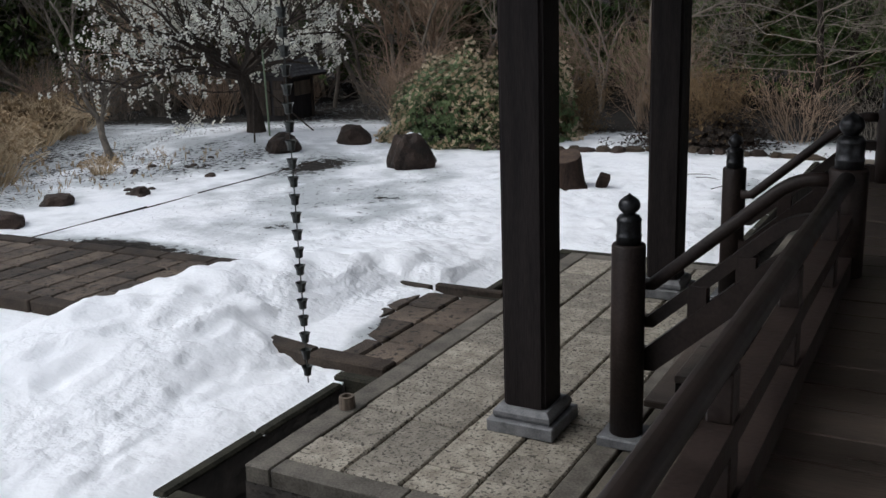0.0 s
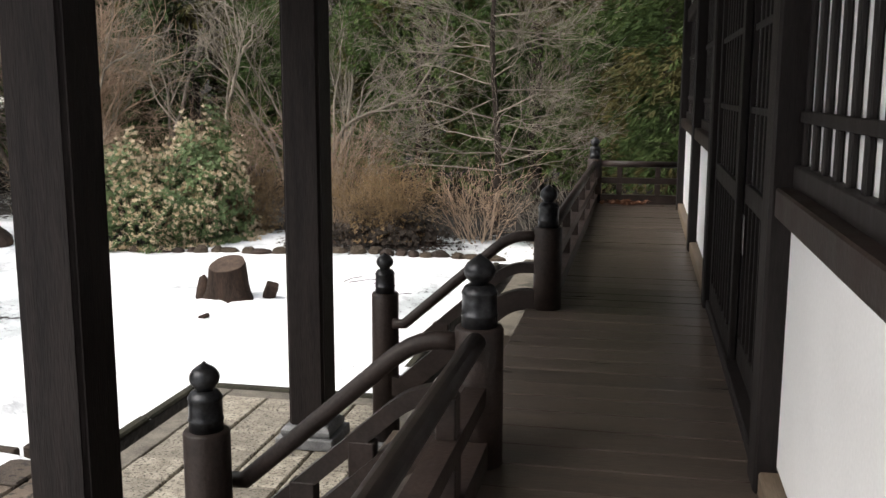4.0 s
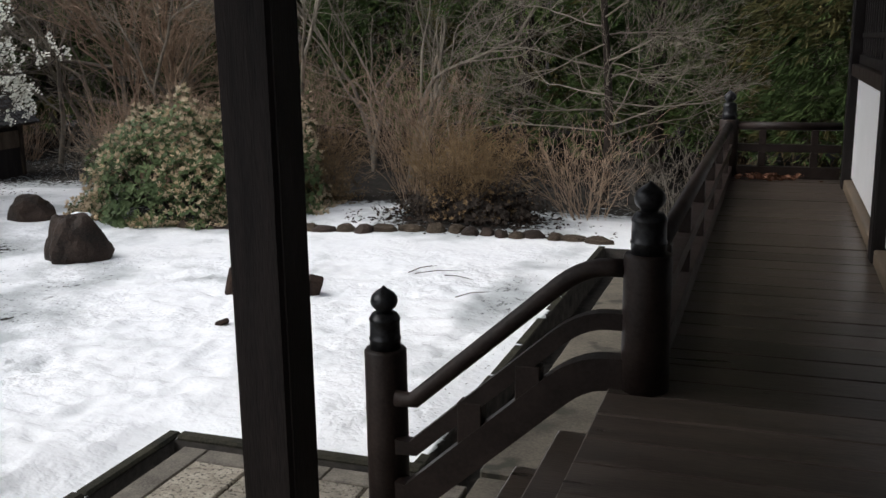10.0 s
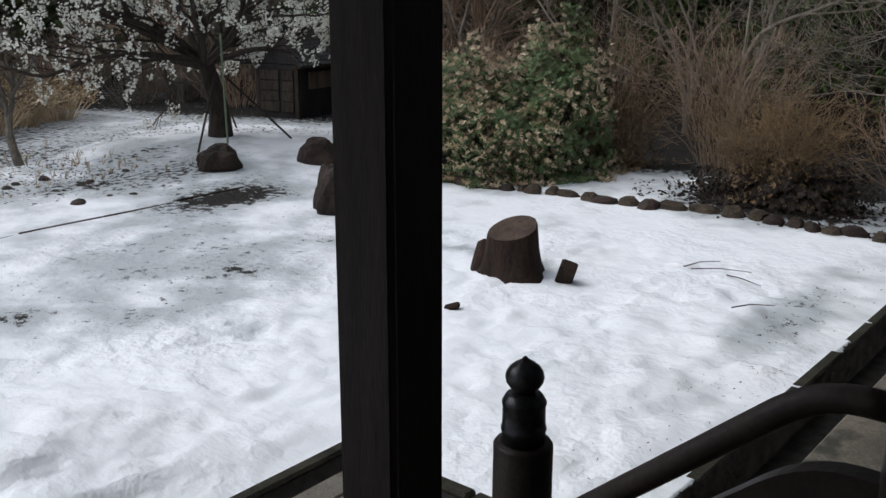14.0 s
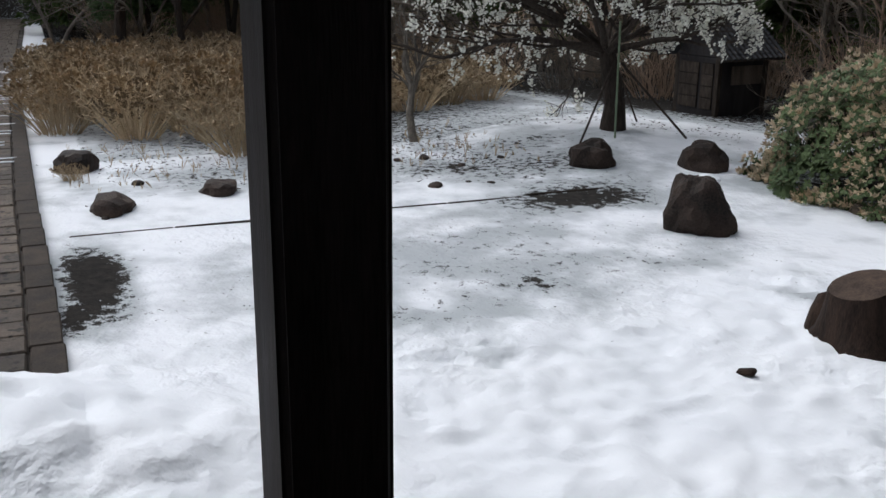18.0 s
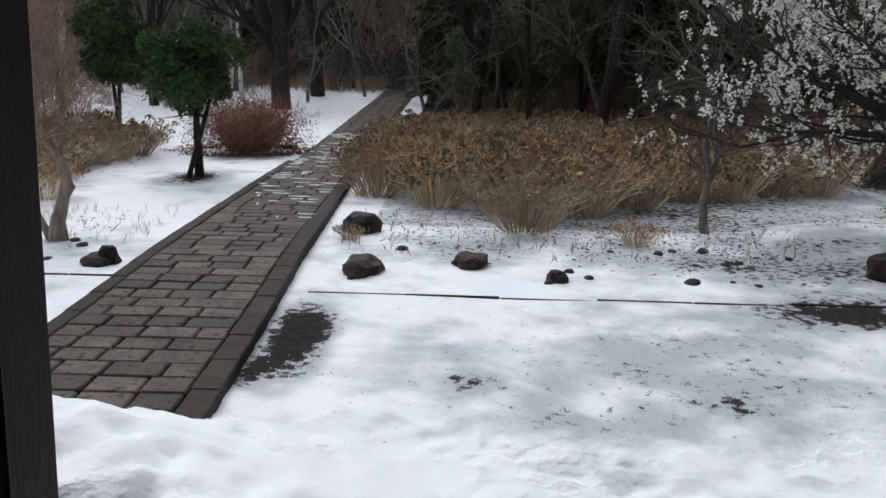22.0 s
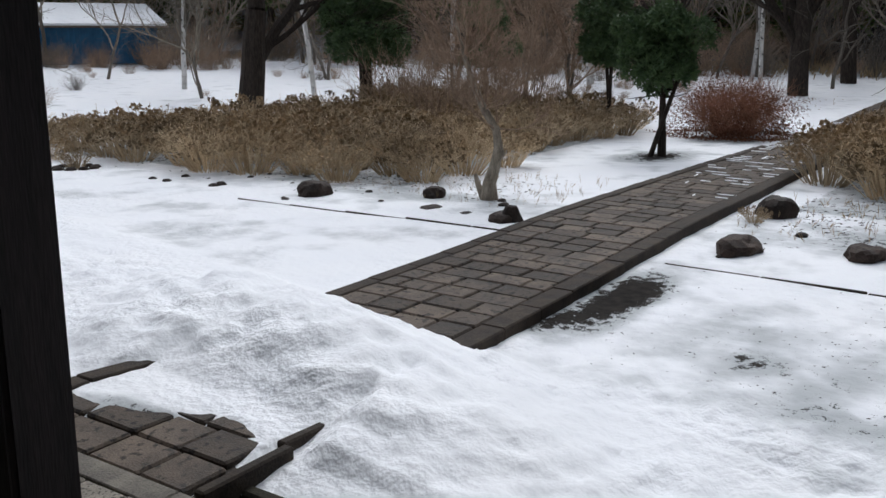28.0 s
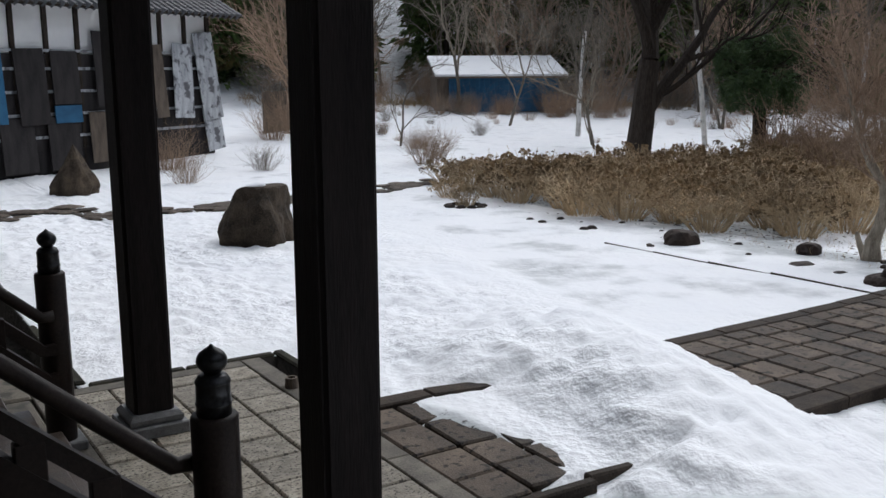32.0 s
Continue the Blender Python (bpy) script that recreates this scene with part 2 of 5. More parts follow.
def snow_material(name):
    """Snow, mixed with wet ground by the mesh's melt value broken up by fine noise."""
    m = bpy.data.materials.new(name)
    m.use_nodes = True
    n, link = m.node_tree.nodes, m.node_tree.links.new
    bsdf = n["Principled BSDF"]
    tc = n.new("ShaderNodeTexCoord")

    def tex(scale, detail):
        t = n.new("ShaderNodeTexNoise")
        t.inputs["Scale"].default_value, t.inputs["Detail"].default_value = scale, detail
        link(tc.outputs["Object"], t.inputs["Vector"])
        return t.outputs["Fac"]

    def mix(f, a, b):
        x = n.new("ShaderNodeMix")
        x.data_type = "RGBA"
        for socket, v in (("Factor", f), ("A", a), ("B", b)):
            if isinstance(v, tuple):
                x.inputs[socket].default_value = (*v, 1)
            else:
                link(v, x.inputs[socket])
        return x.outputs["Result"]

    def calc(op, a, b):
        x = n.new("ShaderNodeMath")
        x.operation = op
        for i, v in enumerate((a, b)):
            if isinstance(v, (int, float)):
                x.inputs[i].default_value = v
            else:
                link(v, x.inputs[i])
        return x.outputs[0]

    def steps(v, lo, hi):
        x = n.new("ShaderNodeMapRange")
        x.interpolation_type = "SMOOTHSTEP"
        x.inputs["From Min"].default_value, x.inputs["From Max"].default_value = lo, hi
        link(v, x.inputs["Value"])
        return x.outputs[0]

    fine, mid, coarse = tex(55, 4), tex(9, 5), tex(0.9, 4)
    white = mix(coarse, (0.80, 0.83, 0.87), (0.88, 0.895, 0.91))
    soil = mix(mid, (0.012, 0.013, 0.014), (0.058, 0.052, 0.046))
    at = n.new("ShaderNodeAttribute")
    at.attribute_name = "melt"
    wet = calc("ADD", at.outputs["Fac"], calc("ADD", calc("MULTIPLY", calc("SUBTRACT", mid, 0.5), 1.5), calc("MULTIPLY", calc("SUBTRACT", fine, 0.5), 0.9)))
    soft = calc("ADD", at.outputs["Fac"], calc("MULTIPLY", calc("SUBTRACT", tex(1.7, 3), 0.5), 0.9))
    slush = mix(steps(soft, 0.04, 0.46), white, (0.42, 0.45, 0.465))
    speck = calc("MULTIPLY", steps(fine, 0.66, 0.74), steps(calc("ADD", at.outputs["Fac"], calc("MULTIPLY", coarse, 0.22)), 0.12, 0.3))
    bare = steps(wet, 0.52, 0.74)
    colour = mix(bare, mix(calc("MULTIPLY", speck, 0.45), slush, (0.12, 0.10, 0.08)), soil)
    link(colour, bsdf.inputs["Base Color"])
    bsdf.inputs["Roughness"].default_value = 0.62
    link(calc("MULTIPLY", calc("SUBTRACT", 1.0, bare), 0.3), bsdf.inputs["Specular IOR Level"])
    bp = n.new("ShaderNodeBump")
    bp.inputs["Strength"].default_value, bp.inputs["Distance"].default_value = 0.62, 0.07
    patch = calc("ADD", calc("MULTIPLY", steps(tex(0.7, 2), 0.38, 0.64), 0.7), 0.3)
    relief = calc("ADD", calc("MULTIPLY", tex(4.2, 3), 0.5), calc("ADD", calc("MULTIPLY", tex(12, 2), 0.75), calc("MULTIPLY", tex(34, 3), 0.16)))
    pocks = n.new("ShaderNodeTexVoronoi")
    pocks.feature = "SMOOTH_F1"
    pocks.inputs["Scale"].default_value, pocks.inputs["Smoothness"].default_value = 7.5, 0.35
    link(tc.outputs["Object"], pocks.inputs["Vector"])
    relief = calc("ADD", relief, calc("MULTIPLY", pocks.outputs["Distance"], 0.36))
    link(calc("MULTIPLY", relief, patch), bp.inputs["Height"])
    link(bp.outputs[0], bsdf.inputs["Normal"])
    return m


M_SNOW = snow_material("snow")


# ---- mesh tools ----
class Geo:
    """Gathers vertices and faces of one mesh."""

    def __init__(self):
        self.v, self.f = [], []

    def add(self, verts, faces):
        k = len(self.v)
        self.v.extend(verts)
        self.f.extend([tuple(i + k for i in face) for face in faces])
        return self

    def box(self, c, s, b=0.006, m=None):
        """A box with its edges cut at an angle."""
        h = [x / 2 for x in s]
        b = min(b, min(h) * 0.6)
        corner, vs = {}, []
        for sx in (-1, 1):
            for sy in (-1, 1):
                for sz in (-1, 1):
                    for k in range(3):
                        p = [sx * (h[0] - b), sy * (h[1] - b), sz * (h[2] - b)]
                        p[k] += (sx, sy, sz)[k] * b
                        corner[sx, sy, sz, k] = len(vs)
                        vs.append(Vector(p))
        fs = []
        for k in range(3):
            i, j = [(1, 2), (2, 0), (0, 1)][k]
            for s0 in (-1, 1):
                ring = []
                for u, w in ((-1, -1), (1, -1), (1, 1), (-1, 1)):
                    key = [0, 0, 0]
                    key[k], key[i], key[j] = s0, u, w
                    ring.append(corner[(*key, k)])
                fs.append(tuple(ring if s0 > 0 else ring[::-1]))
            for u in (-1, 1):
                for w in (-1, 1):
                    a, c2 = [0, 0, 0], [0, 0, 0]
                    a[k], a[i], a[j] = -1, u, w
                    c2[k], c2[i], c2[j] = 1, u, w
                    q = (corner[(*a, i)], corner[(*c2, i)], corner[(*c2, j)], corner[(*a, j)])
                    fs.append(q if u * w < 0 else q[::-1])
        for sx in (-1, 1):
            for sy in (-1, 1):
                for sz in (-1, 1):
                    t = tuple(corner[sx, sy, sz, k] for k in range(3))
                    fs.append(t if sx * sy * sz > 0 else t[::-1])
        c = Vector(c)
        return self.add([(m @ p if m else p) + c for p in vs], fs)

    def lathe(self, profile, c=(0, 0, 0), n=20, caps=True):
        """Turns (radius, height) rows round the z axis."""
        vs, fs = [], []
        for r, z in profile:
            for i in range(n):
                a = 2 * math.pi * i / n
                vs.append((c[0] + r * math.cos(a), c[1] + r * math.sin(a), c[2] + z))
        for k in range(len(profile) - 1):
            for i in range(n):
                j = (i + 1) % n
                fs.append((k * n + i, k * n + j, (k + 1) * n + j, (k + 1) * n + i))
        if caps:
            fs += [tuple(range(n - 1, -1, -1)), tuple(range((len(profile) - 1) * n, len(profile) * n))]
        return self.add(vs, fs)

    def tube(self, pts, radii, n=6, closed=True, square=False, up=(0, 0, 1)):
        """A tube along points; square: of four flat sides, upright."""
        pts = [Vector(p) for p in pts]
        vs, fs = [], []
        n = 4 if square else n
        ref = None
        for i, p in enumerate(pts):
            d = (pts[min(i + 1, len(pts) - 1)] - pts[max(i - 1, 0)]).normalized()
            if square:
                a = d.cross(Vector(up)).normalized()
            else:
                ref = ref or (Vector((0, 0, 1)) if abs(d.z) < 0.9 else Vector((1, 0, 0)))
                a = d.cross(ref).normalized()
            b = a.cross(d)
            r = radii[i] if isinstance(radii, list) else radii
            for k in range(n):
                if square:
                    u, w = ((1, 1), (-1, 1), (-1, -1), (1, -1))[k]
                    vs.append(p + a * u * r[0] + b * w * r[1] if isinstance(r, tuple) else p + a * u * r + b * w * r)
                else:
                    t = 2 * math.pi * k / n
                    vs.append(p + a * r * math.cos(t) + b * r * math.sin(t))
        for i in range(len(pts) - 1):
            for k in range(n):
                j = (k + 1) % n
                fs.append((i * n + k, (i + 1) * n + k, (i + 1) * n + j, i * n + j))
        if closed:
            fs += [tuple(range(n)), tuple(range(len(pts) * n - 1, (len(pts) - 1) * n - 1, -1))]
        return self.add(vs, fs)

    def leaf(self, p, d, side, length, width, fold=0.25):
        """A pointed leaf of two halves, folded along its rib."""
        nrm = d.cross(side)
        mid = p + d * length * 0.5
        return self.add([p, mid + side * width + nrm * width * fold, p + d * length, mid - side * width + nrm * width * fold], [(0, 1, 2), (0, 2, 3)])

    def mesh(self, name, material, smooth=False):
        me = bpy.data.meshes.new(name)
        me.from_pydata([tuple(p) for p in self.v], [], self.f)
        me.materials.append(material)
        if smooth:
            me.polygons.foreach_set("use_smooth", [True] * len(me.polygons))
        me.update()
        return me


def part(name, geo, material, parent=None, label="", smooth=False, kind=""):
    ob = new(name, geo if isinstance(geo, bpy.types.Mesh) else geo.mesh(name, material, smooth))
    ob.parent = parent
    return tagged(ob, label=label, kind=kind)


def plan(x, y):
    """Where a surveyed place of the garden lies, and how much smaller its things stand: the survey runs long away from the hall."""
    dist, turn = math.hypot(x, y - 4), math.atan2(-x, y - 4)
    out = min(1, max(0, (-x - 3.9) / 1.2))
    side = min(1, max(0, (math.degrees(turn) - 25) / 35))
    s = 1 - out * side * side * (3 - 2 * side) * float(np.interp(dist, (5, 8, 10, 14, 22, 30), (0.047, 0.058, 0.069, 0.083, 0.096, 0.117)))
    turn += radians(0.75) * out * min(1, max(0, (dist - 5) / 8)) * min(1, max(0, turn / radians(95)))
    return -math.sin(turn) * dist * s, 4 + math.cos(turn) * dist * s, s


def lay(ob):
    """Brings a mesh drawn in survey places onto the plan."""
    if ob.location.length > 0:
        x, y, s = plan(ob.location.x, ob.location.y)
        ob.location.x, ob.location.y, ob.scale = x, y, (s, s, s)
    else:
        for v in ob.data.vertices:
            v.co.x, v.co.y, _ = plan(v.co.x, v.co.y)
    return ob


def thing(name, label, category, at=(0, 0, 0), rz=0.0, group="", kind="", s=1.0):
    ob = new(name)
    x, y, k = plan(at[0], at[1])
    at, s = (x, y, at[2]), s * k
    ob.empty_display_size = 0.1
    ob.matrix_world = pose(*at, 0, 0, rz) @ Matrix.Scale(s, 4)
    return tagged(ob, label, category, group, kind)


def solid(name, geo, material, label, category, at=(0, 0, 0), rz=0.0, group="", kind="", smooth=False):
    ob = part(name, geo, material, None, "", smooth)
    x, y, k = plan(at[0], at[1])
    ob.matrix_world = pose(x, y, at[2], 0, 0, rz) @ Matrix.Scale(k, 4)
    return tagged(ob, label, category, group, kind)


rng = random.Random(7)
DECK, PLAT, GROUND = 1.0, -0.20, -0.29
NEAR, FAR, END, WALL = 0.0, 3.04, 9.92, 1.148


# ---- ground and snow ----
TRENCHES = ((-3.55, -3.26, -1.74, 0.14), (-3.55, -3.26, 2.46, 4.51), (-3.55, -1.20, -1.74, -1.45), (-3.55, -1.20, 4.22, 4.51), (-1.62, -1.20, 4.51, 11.7), (-1.62, -1.20, -13.0, -1.74))


def bump1(t):
    return max(0.0, 1 - t * t) ** 1.5


def path_y(x):
    """The middle of the garden path."""
    return 1.32 - 0.019 * max(0, min(26, -x - 4)) + 0.012 * max(0, -x - 30)


def path_z(x):
    return PLAT - 0.01 + 0.045 * min(1, max(0, (-x - 4.5) / 2)) - 0.02 * min(17, max(0, -x - 13)) + 0.010 * max(0, -x - 30)


def ground_height(x, y):
    d = math.hypot(x, y - 4)
    way = math.degrees(math.atan2(-x, y - 4))
    z = GROUND + 0.02 * noise.noise((x * 0.3, y * 0.3, 0))
    z -= 0.02 * min(17, max(0, d - 13)) * min(1, max(0, (way - 45) / 30)) * min(1, max(0, (165 - way) / 30))
    z += float(np.interp(way, (0, 40, 60, 88, 95, 115, 125, 140, 155), (0.025, 0.02, 0.008, 0.0, 0.017, 0.02, 0.03, 0.036, 0.042))) * max(0, d - 30)
    z += 0.24 * math.exp(-((x + 15.4) / 3.2) ** 2 - ((y - 12.2) / 2.6) ** 2)
    z += 0.22 * math.exp(-((x + 3.9) / 1.2) ** 2 - ((y - 12.9) / 0.7) ** 2)
    z += 0.10 * math.exp(-((x + 6.2) / 2.4) ** 2 - ((y - 14.2) / 1.5) ** 2)
    swept = min(1, max(0, (x + 5.5) / 1.5)) * min(1, max(0, (y - 0.15) / 0.2)) * min(1, max(0, (2.75 - y) / 0.3))
    swept *= swept * (3 - 2 * swept)
    rough = min(1, max(0, (x + 7.9) / 1.2)) * min(1, max(0, (-1.75 - x) / 0.3)) * min(1, max(0, (11.5 - y) / 2))
    rough *= 1 - 0.85 * swept
    z += rough * (0.03 + 0.034 * noise.noise((x * 2.1, y * 2.1, 3)) + 0.036 * noise.noise((x * 5.5, y * 5.5, 1)) + 0.024 * noise.noise((x * 9.5, y * 9.5, 4)))
    z += 0.012 * noise.noise((x * 1.4, y * 0.7, 8))
    if rough > 0:
        dist = noise.voronoi((x * 3.1 + 0.4 * noise.noise((x * 2, y * 2, 5)), y * 3.1, 0.0))[0]
        z -= 0.055 * rough * max(0, 1 - (dist[0] / 0.42) ** 2) * (0.6 + 0.8 * noise.noise((x * 0.8, y * 0.8, 12)))
    centre = -6.20 + 0.29 * (y - 0.2)
    tall = 0.36 * math.exp(-((y - 1.1) / 2.5) ** 4) + 0.10 * math.exp(-((y + 5) / 4) ** 2)
    tall *= 1 - 0.85 * swept
    z += tall * bump1((x - centre) / (2.1 if x > centre else 1.42)) * (1 + 0.35 * noise.noise((x * 0.9, y * 0.9, 5)) + 0.22 * noise.noise((x * 3.1, y * 3.1, 6)))
    if -6.0 < x < -3.6 and abs(y - 1.34) < 1.0:
        cover = min(1, (-3.60 - 0.38 * math.exp(-((y - 1.75) / 0.5) ** 2) - x) / 0.30) + 0.25 * noise.noise((x * 1.8, y * 1.8, 7)) + 0.22 * noise.noise((x * 6, y * 6, 2))
        z = max(z, PLAT - 0.075 + 0.085 * max(0, min(1, cover)))
    if x > -4.1 and -2.3 < y < 5.1:
        near = max(-3.67 - x, -1.86 - y, y - 4.63, 0) if not 0.1 < y < 2.5 else 1
        z = min(z, -0.315 + 0.25 * near)
    if y > 13 and x > -1.5:
        z -= 0.02 * min(20, y - 13)
    if x < -8.5 and abs(y - path_y(x)) < 1.07:
        z = min(z, path_z(x) - 0.06)
    hill = min(1, max(0, (d - 66) / 90))
    return z + 30 * hill * (0.8 + 0.5 * noise.noise((x * 0.012, y * 0.012, 9)))


def melt(x, y):
    """How far the snow has gone at a place: bare patches by the path, under shrubs and on the icy yard; in the beds it
    also paints shade.
    """
    def spot(cx, cy, rx, ry, a):
        return a * math.exp(-((x - cx) / rx) ** 2 - ((y - cy) / ry) ** 2)
    v = spot(-9.4, 2.72, 1.25, 0.30, 1.25) + spot(-8.1, 2.45, 0.5, 0.16, 0.6) + spot(-10.75, 9.2, 0.62, 1.05, 0.92) + spot(-12.0, 10.0, 1.2, 1.3, 0.24)
    v += spot(-7.1, 5.1, 0.5, 0.35, 0.22) + spot(-8.0, 4.42, 0.34, 0.26, 0.42) + spot(-6.9, 6.0, 0.9, 0.4, 0.18) + spot(-8.5, 6.1, 0.4, 0.45, 0.22) + spot(-8.5, 7.6, 1.6, 0.9, 0.22) + spot(-7.6, 6.8, 0.3, 0.3, 0.4)
    v += spot(-8.7, 6.0, 2.4, 3.5, 0.30) + spot(-9.0, -4.0, 2.0, 3.0, 0.14) + spot(-13.4, 8.2, 0.5, 1.0, 0.2) + spot(-14.4, 11.0, 2.4, 2.2, 0.22)
    v += spot(-13.4, 8.9, 1.9, 1.9, 0.34) + spot(-3.9, 12.7, 1.35, 0.75, 1.3) + spot(-9.4, 13.4, 2.1, 1.3, 1.1) + spot(-14, -3, 1.2, 4, 0.30) + spot(-14.2, 4.5, 1.3, 2.0, 0.42)
    v += spot(-5.7, 8.9, 0.9, 0.18, 0.50) + spot(-2.3, 8.8, 0.35, 2.5, 0.36) + spot(-3.8, 1.35, 0.32, 0.95, 1.0) + spot(-7.2, -8.7, 1.6, 0.5, 0.3)
    v += spot(-3.9, -0.9, 0.35, 0.8, 0.36) + spot(-22, 8, 6, 5, 0.5) + spot(-20, -9, 6, 5, 0.35)
    # bed ground: brown soil specks, plus shade at the bushes' feet put into colour
    if -34 < x < -14.6 and -16.5 < y < -3.9 - 0.1 * (-x - 15) or -36 < x < -16.4 and 3.0 < y < 14.5 and x < -13.2 - 0.5 * (y - 3):
        v += 0.26
    v += spot(-23.1, -1.9, 1.3, 0.7, 1.0) + spot(-30.5, -2.0, 1.9, 1.2, 1.0)
    v -= 0.36 * min(1, max(0, (x + 7.3 - 0.29 * (y - 1)) / 0.7)) * (1 if -14 < y < 4 else max(0, 1 - (y - 4) / 2) if y > 0 else 0)
    d = math.hypot(x, y - 4)
    if x > -12 and y > 13.6:
        v += 0.9 * min(1, (y - 13.6) / 0.8)
    if y > 15.4 - 0.10 * abs(x + 8) and x > -34:
        v += 0.9 * min(1, (y - 15.4 + 0.10 * abs(x + 8)) / 2)
    if x < -29 and y > 3:
        v += 0.9 * min(1, (-29 - x) / 4)
    v += 0.85 * min(1, max(0, (d - 60) / 6)) * (1 if y > -36 else 0.45)
    return v + 0.16 * noise.noise((x * 0.7, y * 0.7, 2)) + (0.12 * noise.noise((x * 1.1, y * 0.6, 4)) if x < -6.5 else 0)


def axis(lo, hi, step, cuts):
    inner = list(np.arange(lo, hi, step))
    for c in cuts:
        inner += [c - 0.004, c + 0.004]
    s, out, back = step, [], []
    p, q = hi, lo
    while p < 420:
        s *= 1.22
        p += s
        q -= s
        out.append(p)
        back.append(q)
    vals = sorted(set(round(float(v), 4) for v in inner))
    keep = [vals[0]]
    for v in vals[1:]:
        if v - keep[-1] > 0.0035:
            keep.append(v)
    return back[::-1] + keep + out


gx = axis(-17.0, 0.5, 0.075, sorted({v for t in TRENCHES for v in t[:2]}))
gy = axis(-13.0, 15.5, 0.075, sorted({v for t in TRENCHES for v in t[2:]}))
gv, gm = [], []
for y in gy:
    for x in gx:
        z = ground_height(x, y)
        if -4.2 < x < 3 and -13 < y < 12 and any(a < x < b and c < y < d for a, b, c, d in TRENCHES):
            z = -0.60
        elif x > -1.20 and -13 < y < 11.7 or (x > -3.26 and -1.45 < y < 4.22):
            z = -0.48
        gv.append((*plan(x, y)[:2], z))
        near = -4.2 < x < 3 and -13.1 < y < 12 and any(a - 0.01 < x < b + 0.01 and c - 0.01 < y < d + 0.01 for a, b, c, d in TRENCHES)
        gm.append(1.3 if near or (z < -0.45 and x > -3.7 and abs(y) < 14) else melt(x, y))
nx = len(gx)
gf = [(j * nx + i, j * nx + i + 1, (j + 1) * nx + i + 1, (j + 1) * nx + i) for j in range(len(gy) - 1) for i in range(nx - 1)]
me = bpy.data.meshes.new("ground")
me.from_pydata(gv, [], gf)
me.materials.append(M_SNOW)
attr = me.attributes.new("melt", "FLOAT", "POINT")
attr.data.foreach_set("value", gm)
me.polygons.foreach_set("use_smooth", [True] * len(gf))
me.update()
tagged(new("ground", me), "wide snow-covered garden ground with thawed patches", "snowy ground", kind="structure")

# gutters round the stone platform: concrete lining and mossy outer rims
gutter = thing("gutter", "dark stone rain gutter with mossy rims round the platform", "gutter", kind="structure")
for a, b, c, d in ((-3.67, -3.55, -1.86, 0.10), (-3.67, -3.55, 2.50, 4.63), (-3.55, -1.62, 4.51, 4.63), (-1.74, -1.62, 4.63, 11.82), (-3.55, -1.74, -1.86, -1.74), (-1.74, -1.62, -13.0, -1.86)):
    along_x = b - a > d - c
    length, k = (b - a, 0) if along_x else (d - c, 1)
    count = max(1, round(length / 0.9))
    for i in range(count):
        g, s = Geo(), length / count
        mid = (a + s * (i + 0.5), (c + d) / 2) if along_x else ((a + b) / 2, c + s * (i + 0.5))
        g.box((mid[0], mid[1], -0.455 + rng.uniform(-0.01, 0.01)), (s - 0.012, 0.11, 0.35) if along_x else (0.11, s - 0.012, 0.35), 0.02)
        part("rim_stone", g, M_MOSSY, gutter)

for x0, x1, y0, y1 in ((-3.67, -3.26, 0.10, 0.22), (-3.67, -3.26, 2.36, 2.50)):
    part("rim_stone", Geo().box(((x0 + x1) / 2, (y0 + y1) / 2, -0.45), (x1 - x0, y1 - y0, 0.42), 0.02), M_MOSSY, gutter)

# ---- stone platform, apron and path ----
platform = thing("platform", "stone-paved porch platform with a bordered edge", "stone platform", kind="structure")
g = Geo().box((-2.20, 1.385, -0.445), (2.08, 5.63, 0.36), 0.01)
part("base", g, M_DIRT, platform)
# border stones
for x0, x1, y0, y1, n, ax in ((-3.26, -3.06, -1.45, 4.22, 6, 1), (-3.06, -1.20, -1.45, -1.27, 2, 0), (-3.06, -1.20, 4.04, 4.22, 2, 0), (-1.38, -1.20, -1.27, 4.04, 6, 1)):
    L = (y1 - y0) if ax else (x1 - x0)
    for i in range(n):
        s = L / n
        c = ((x0 + x1) / 2, y0 + s * (i + 0.5)) if ax else (x0 + s * (i + 0.5), (y0 + y1) / 2)
        part("border_stone", Geo().box((c[0], c[1], -0.285), ((x1 - x0) - 0.008, s - 0.008, 0.17) if ax else (s - 0.008, (y1 - y0) - 0.008, 0.17), 0.008), M_KERB, platform)


def paving(parent, name, material, x0, x1, y0, y1, top, row, lengths, thick=0.06, gap=0.011, seed=3, skip=None):
    """Courses of uneven slabs, the courses running along y."""
    r = random.Random(seed)
    n = max(1, round((x1 - x0) / row))
    w = (x1 - x0) / n
    for i in range(n):
        y = y0
        first = True
        while y < y1 - 1e-6:
            length = r.uniform(*lengths) * (r.uniform(0.45, 1) if first else 1)
            first = False
            if y1 - (y + length) < lengths[0] * 0.55:
                length = y1 - y
            cx, cy = x0 + w * (i + 0.5), y + length / 2
            if not (skip and skip(cx, cy)):
                m = Euler((r.uniform(-0.006, 0.006), r.uniform(-0.006, 0.006), r.uniform(-0.008, 0.008))).to_matrix()
                part(name, Geo().box((cx, cy, top - thick / 2 + r.uniform(-0.005, 0.004)), (w - gap - r.uniform(0, 0.008), length - gap - r.uniform(0, 0.01), thick), 0.012, m), material, parent)
            y += length


paving(platform, "paver", M_PAVER, -3.06, -1.38, -1.27, 4.04, PLAT, 0.42, (0.36, 0.64), seed=11)

